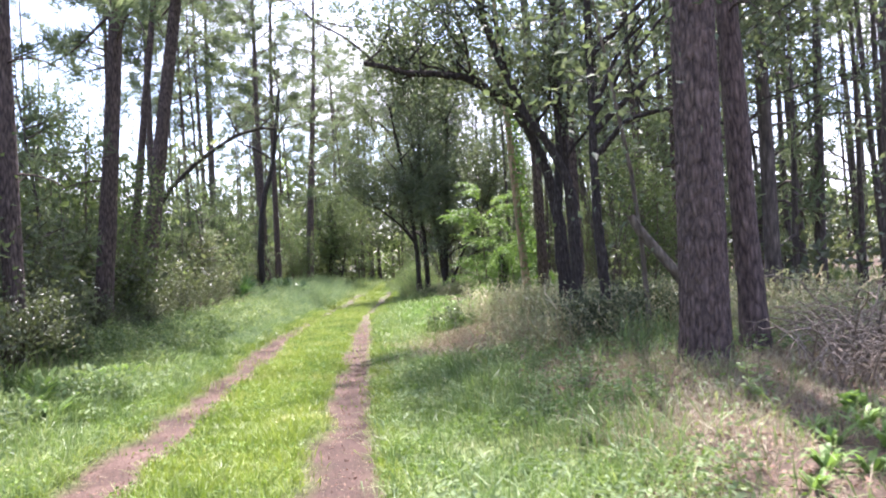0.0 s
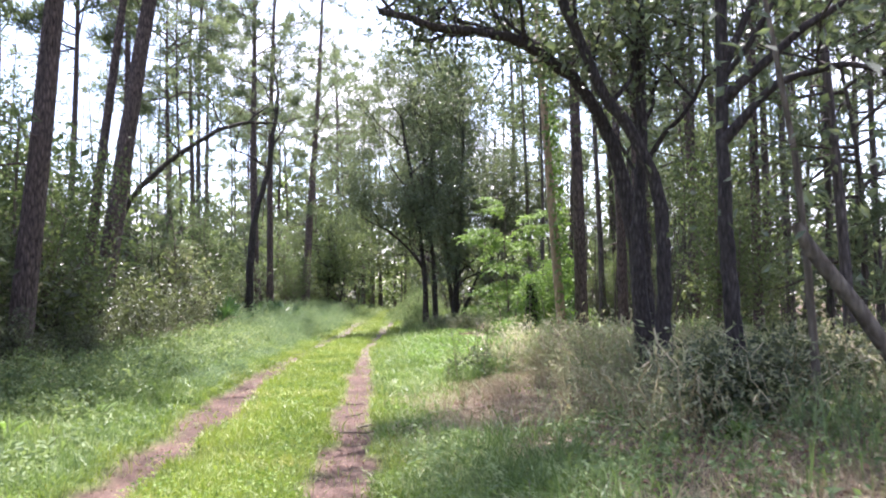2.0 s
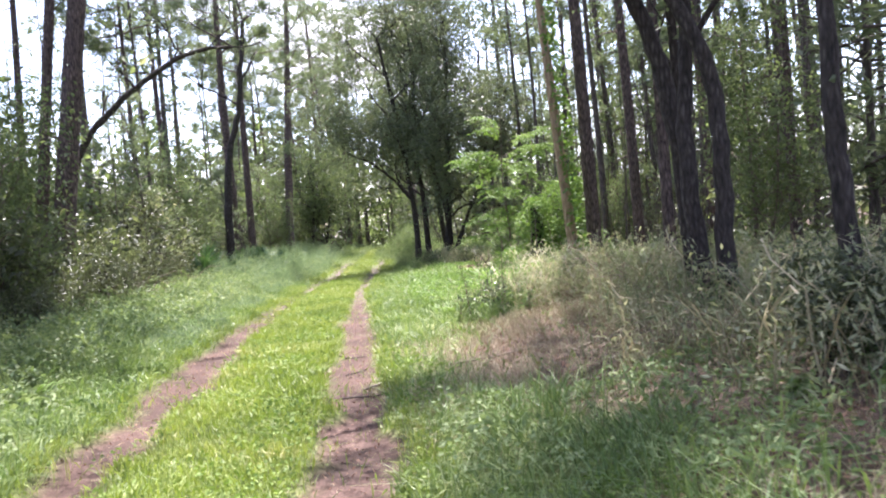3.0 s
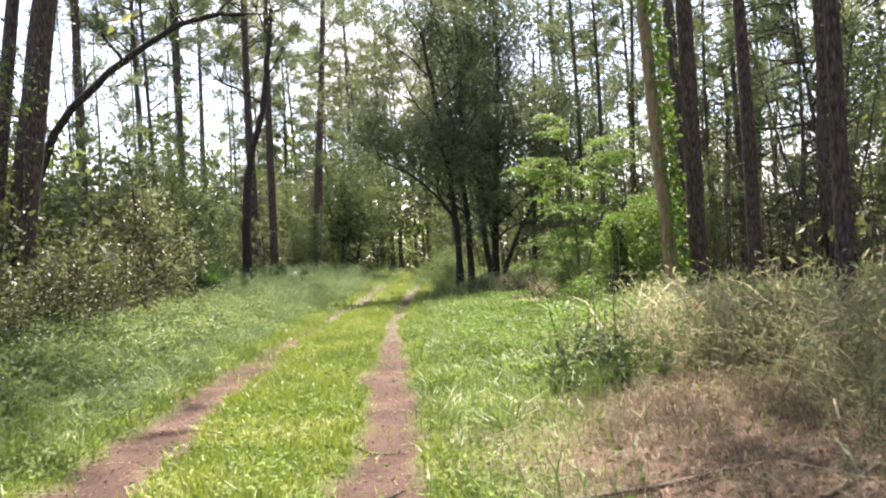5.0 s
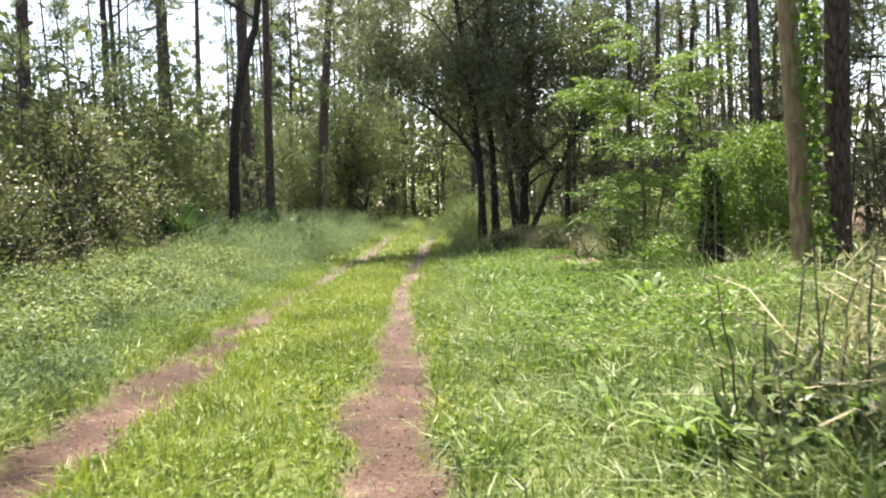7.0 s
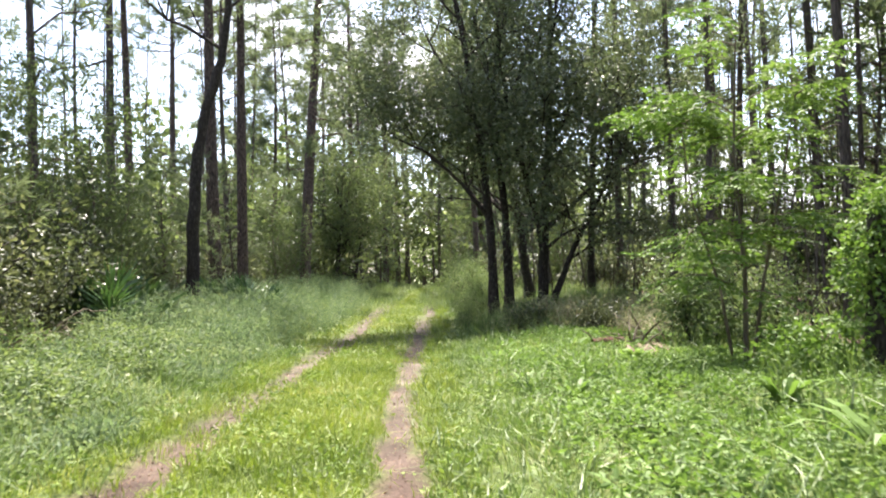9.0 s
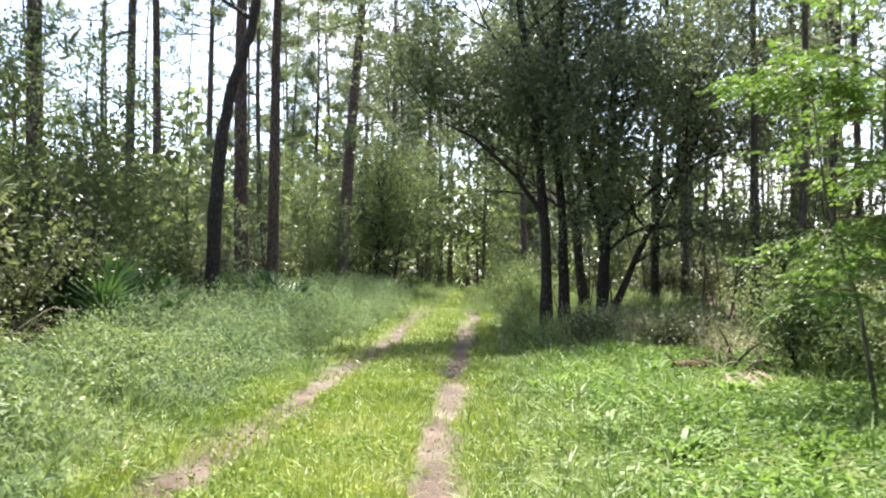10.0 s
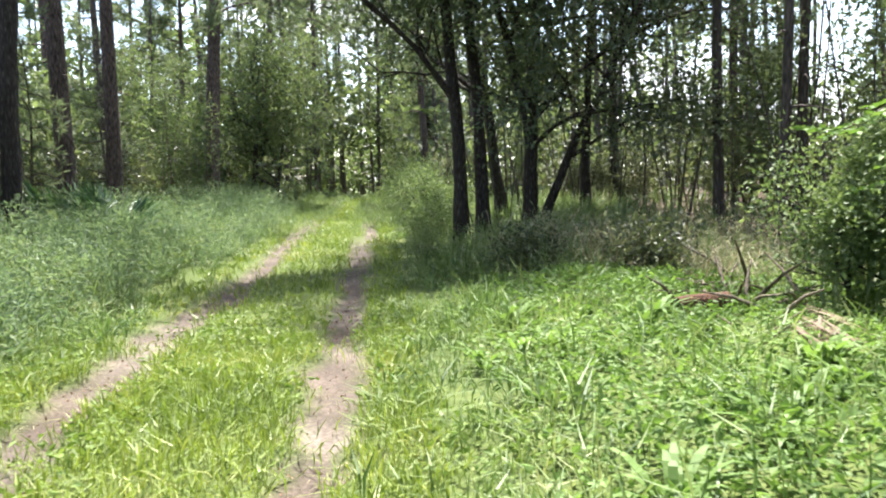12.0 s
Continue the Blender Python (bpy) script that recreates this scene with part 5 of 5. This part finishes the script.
herb_zone("clover_leaves", 701, [(65000, -4.5, 3.0, 2.5, 14, 1.0), (75000, -5.0, 3, 14, 33, 1.25)], lambda x, y: np.maximum(0.7 * strip_keep(x, y), verge_keep(x, y)) * step(0.25, 0.6, value_noise(x * 1.4, y * 1.4, 21)),
          MAT_HERB, 0.042, lambda x, y: 0.05 + 0.16 * value_noise(x * 2.3, y * 2.3, 22), "small bright green herbs among the grass")
herb_zone("broadleaf_weeds", 702, [(85000, 0.2, 6.0, 18.5, 34.5, 0.65), (40000, 0.5, 6.0, 19, 34.0, 0.95)], lambda x, y: (1 - 0.9 * np.exp(-((x - 3.05) / 0.5) ** 2 - ((y - 30.1) / 0.7) ** 2)) * step(1.6, 2.6, x - middle(y)) * step(19, 22.5, y) * (0.35 + 0.65 * value_noise(x, y, 23)),
          MAT_BROAD, 0.078, lambda x, y: 0.09 + (0.32 - 0.14 * step(26, 28, y)) * value_noise(x * 0.8, y * 0.8, 24), "lush broad-leaved green weeds beside the track", 14, 0.10)
herb_zone("leafy_weeds", 703, [(52000, -6.0, -2.4, 6, 24, 0.65), (60000, -6.0, -2.0, 24, 44, 0.75), (3000, 0.8, 4.5, 4, 12, 0.55), (22000, 2.7, 7.0, 8, 18, 0.55)], lambda x, y: np.where(x < 0, 1.0, 0.5) * step(0.3, 0.6, value_noise(x * 0.8, y * 0.8, 26)) * step(1.9, 2.4, np.abs(x - middle(y))),
          MAT_TALL, 0.10, lambda x, y: np.where(x < 0, 0.2 + 0.42 * value_noise(x * 0.9, y * 0.9, 27) * step(1.4, 2.4, middle(y) - x), 0.2), "leafy green weeds at the edge of the wood", 40, 0.13)


def bank_weeds():
    rng = np.random.default_rng(720)
    g, h = Geo(), Geo()
    for i in range(640):
        y = rng.uniform(17, 54) if i % 3 else rng.uniform(27, 44)
        u = rng.uniform(1.5, 4.4)
        if y < 32 and u > 3.5:
            continue
        x = float(middle(y)) - u
        tall = (0.35 + 0.45 * rng.random()) * (0.6 + 0.4 * float(step(1.5, 2.2, u))) * (0.55 + 0.72 * float(step(29, 34, y)))
        foot = np.array([x, y, float(ground_z(x, y))])
        n = 150
        k = rng.random(n) ** 0.7
        b = rng.integers(0, 5, n)
        spread = np.stack([np.cos(1.26 * b + i), np.sin(1.26 * b + i), np.zeros(n)], 1) * 0.22
        p = foot + spread * k[:, None] + np.array([0, 0, 1.0]) * (k * tall)[:, None] + rng.normal(size=(n, 3)) * 0.06
        leaves(g, p, rng.normal(size=(n, 3)) * 0.7 + spread * 2 + [0, 0, 0.6], 0.085 * rng.uniform(0.6, 1.3, n), 0.019, rng)
    stuff("feathery_weeds", g, MAT_FEATHER, "soft feathery blue-green weeds along the bank", "weeds")
    spots = []
    for i in range(300):
        y = rng.uniform(7, 46)
        u = rng.uniform(1.9, 4.4)
        x = float(middle(y)) - u
        if y < 15 and u > 2.4:
            continue
        r = rng.uniform(0.14, 0.30)
        spots.append((x, y, float(ground_z(x, y)) + r * 0.8 + 0.1, r))
    leaf_mass(h, spots, rng, 3000, 0.06, 0.35)
    stuff("cushion_weeds", h, MAT_TALL, "leafy green weeds in rounded cushions on the bank", "weeds")


bank_weeds()


def wood_floor_keep(x, y):
    right = step(2.2, 3.4, x) * step(8.5, 11, y) * (1 - step(40, 50, y))
    left = step(4.4, 5.4, -x)
    return np.maximum(right, left) * (0.25 + 0.75 * step(0.35, 0.6, value_noise(x * 0.6, y * 0.6, 33)))


zone_blades("wood_undergrowth", 606, [(12000, 2, 9, 8.5, 24, 1.3), (26000, -12, -4.4, 6, 34, 1.6), (12000, 4, 16, 20, 50, 3.2), (9000, -12, -5, 34, 60, 2.8)], wood_floor_keep, MAT_TALL,
            lambda x, y: 0.25 + 0.45 * value_noise(x * 0.9, y * 0.9, 34), 0.018, 0.8, "grey-green grasses and weeds on the wood floor", "weeds", 12, 0.09)


def fringe_keep(x, y):
    r = rut_share(x, y)
    return 4 * r * (1 - r) * (0.3 + 0.7 * step(0.4, 0.6, value_noise(x * 1.9, y * 1.9, 41))) + 0.10 * r


zone_blades("dead_grass", 607, [(60000, -2.8, 0.6, 2.5, 20, 1.0), (45000, -2.6, 0.8, 20, 42, 1.3)], fringe_keep, MAT_DRY, lambda x, y: 0.035 + 0.0 * x, 0.007, 2.2, "dead tan grass along the edges of the ruts", "grass")
herb_zone("pale_weeds", 705, [(11000, 0.2, 2.4, 4, 12.5, 0.9), (12000, -4.6, -2.2, 7, 16, 1.0)], lambda x, y: step(0.42, 0.62, value_noise(x * 1.2, y * 1.2, 45)) * step(1.2, 1.8, np.abs(x - middle(y))),
          MAT_PALE, 0.07, lambda x, y: 0.06 + 0.26 * value_noise(x * 1.7, y * 1.7, 46), "pale green leafy weeds in clumps")
herb_zone("fallen_leaves", 704, [(34000, -2.8, 0.7, 2.5, 36, 0.6), (6000, 1.0, 5.5, 4, 18, 1.2)], lambda x, y: np.maximum(0.5 * rut_share(x, y), straw_share(x, y)), MAT_STRAW, 0.05, lambda x, y: 0.015 + 0 * x, "brown fallen leaves on the bare soil")
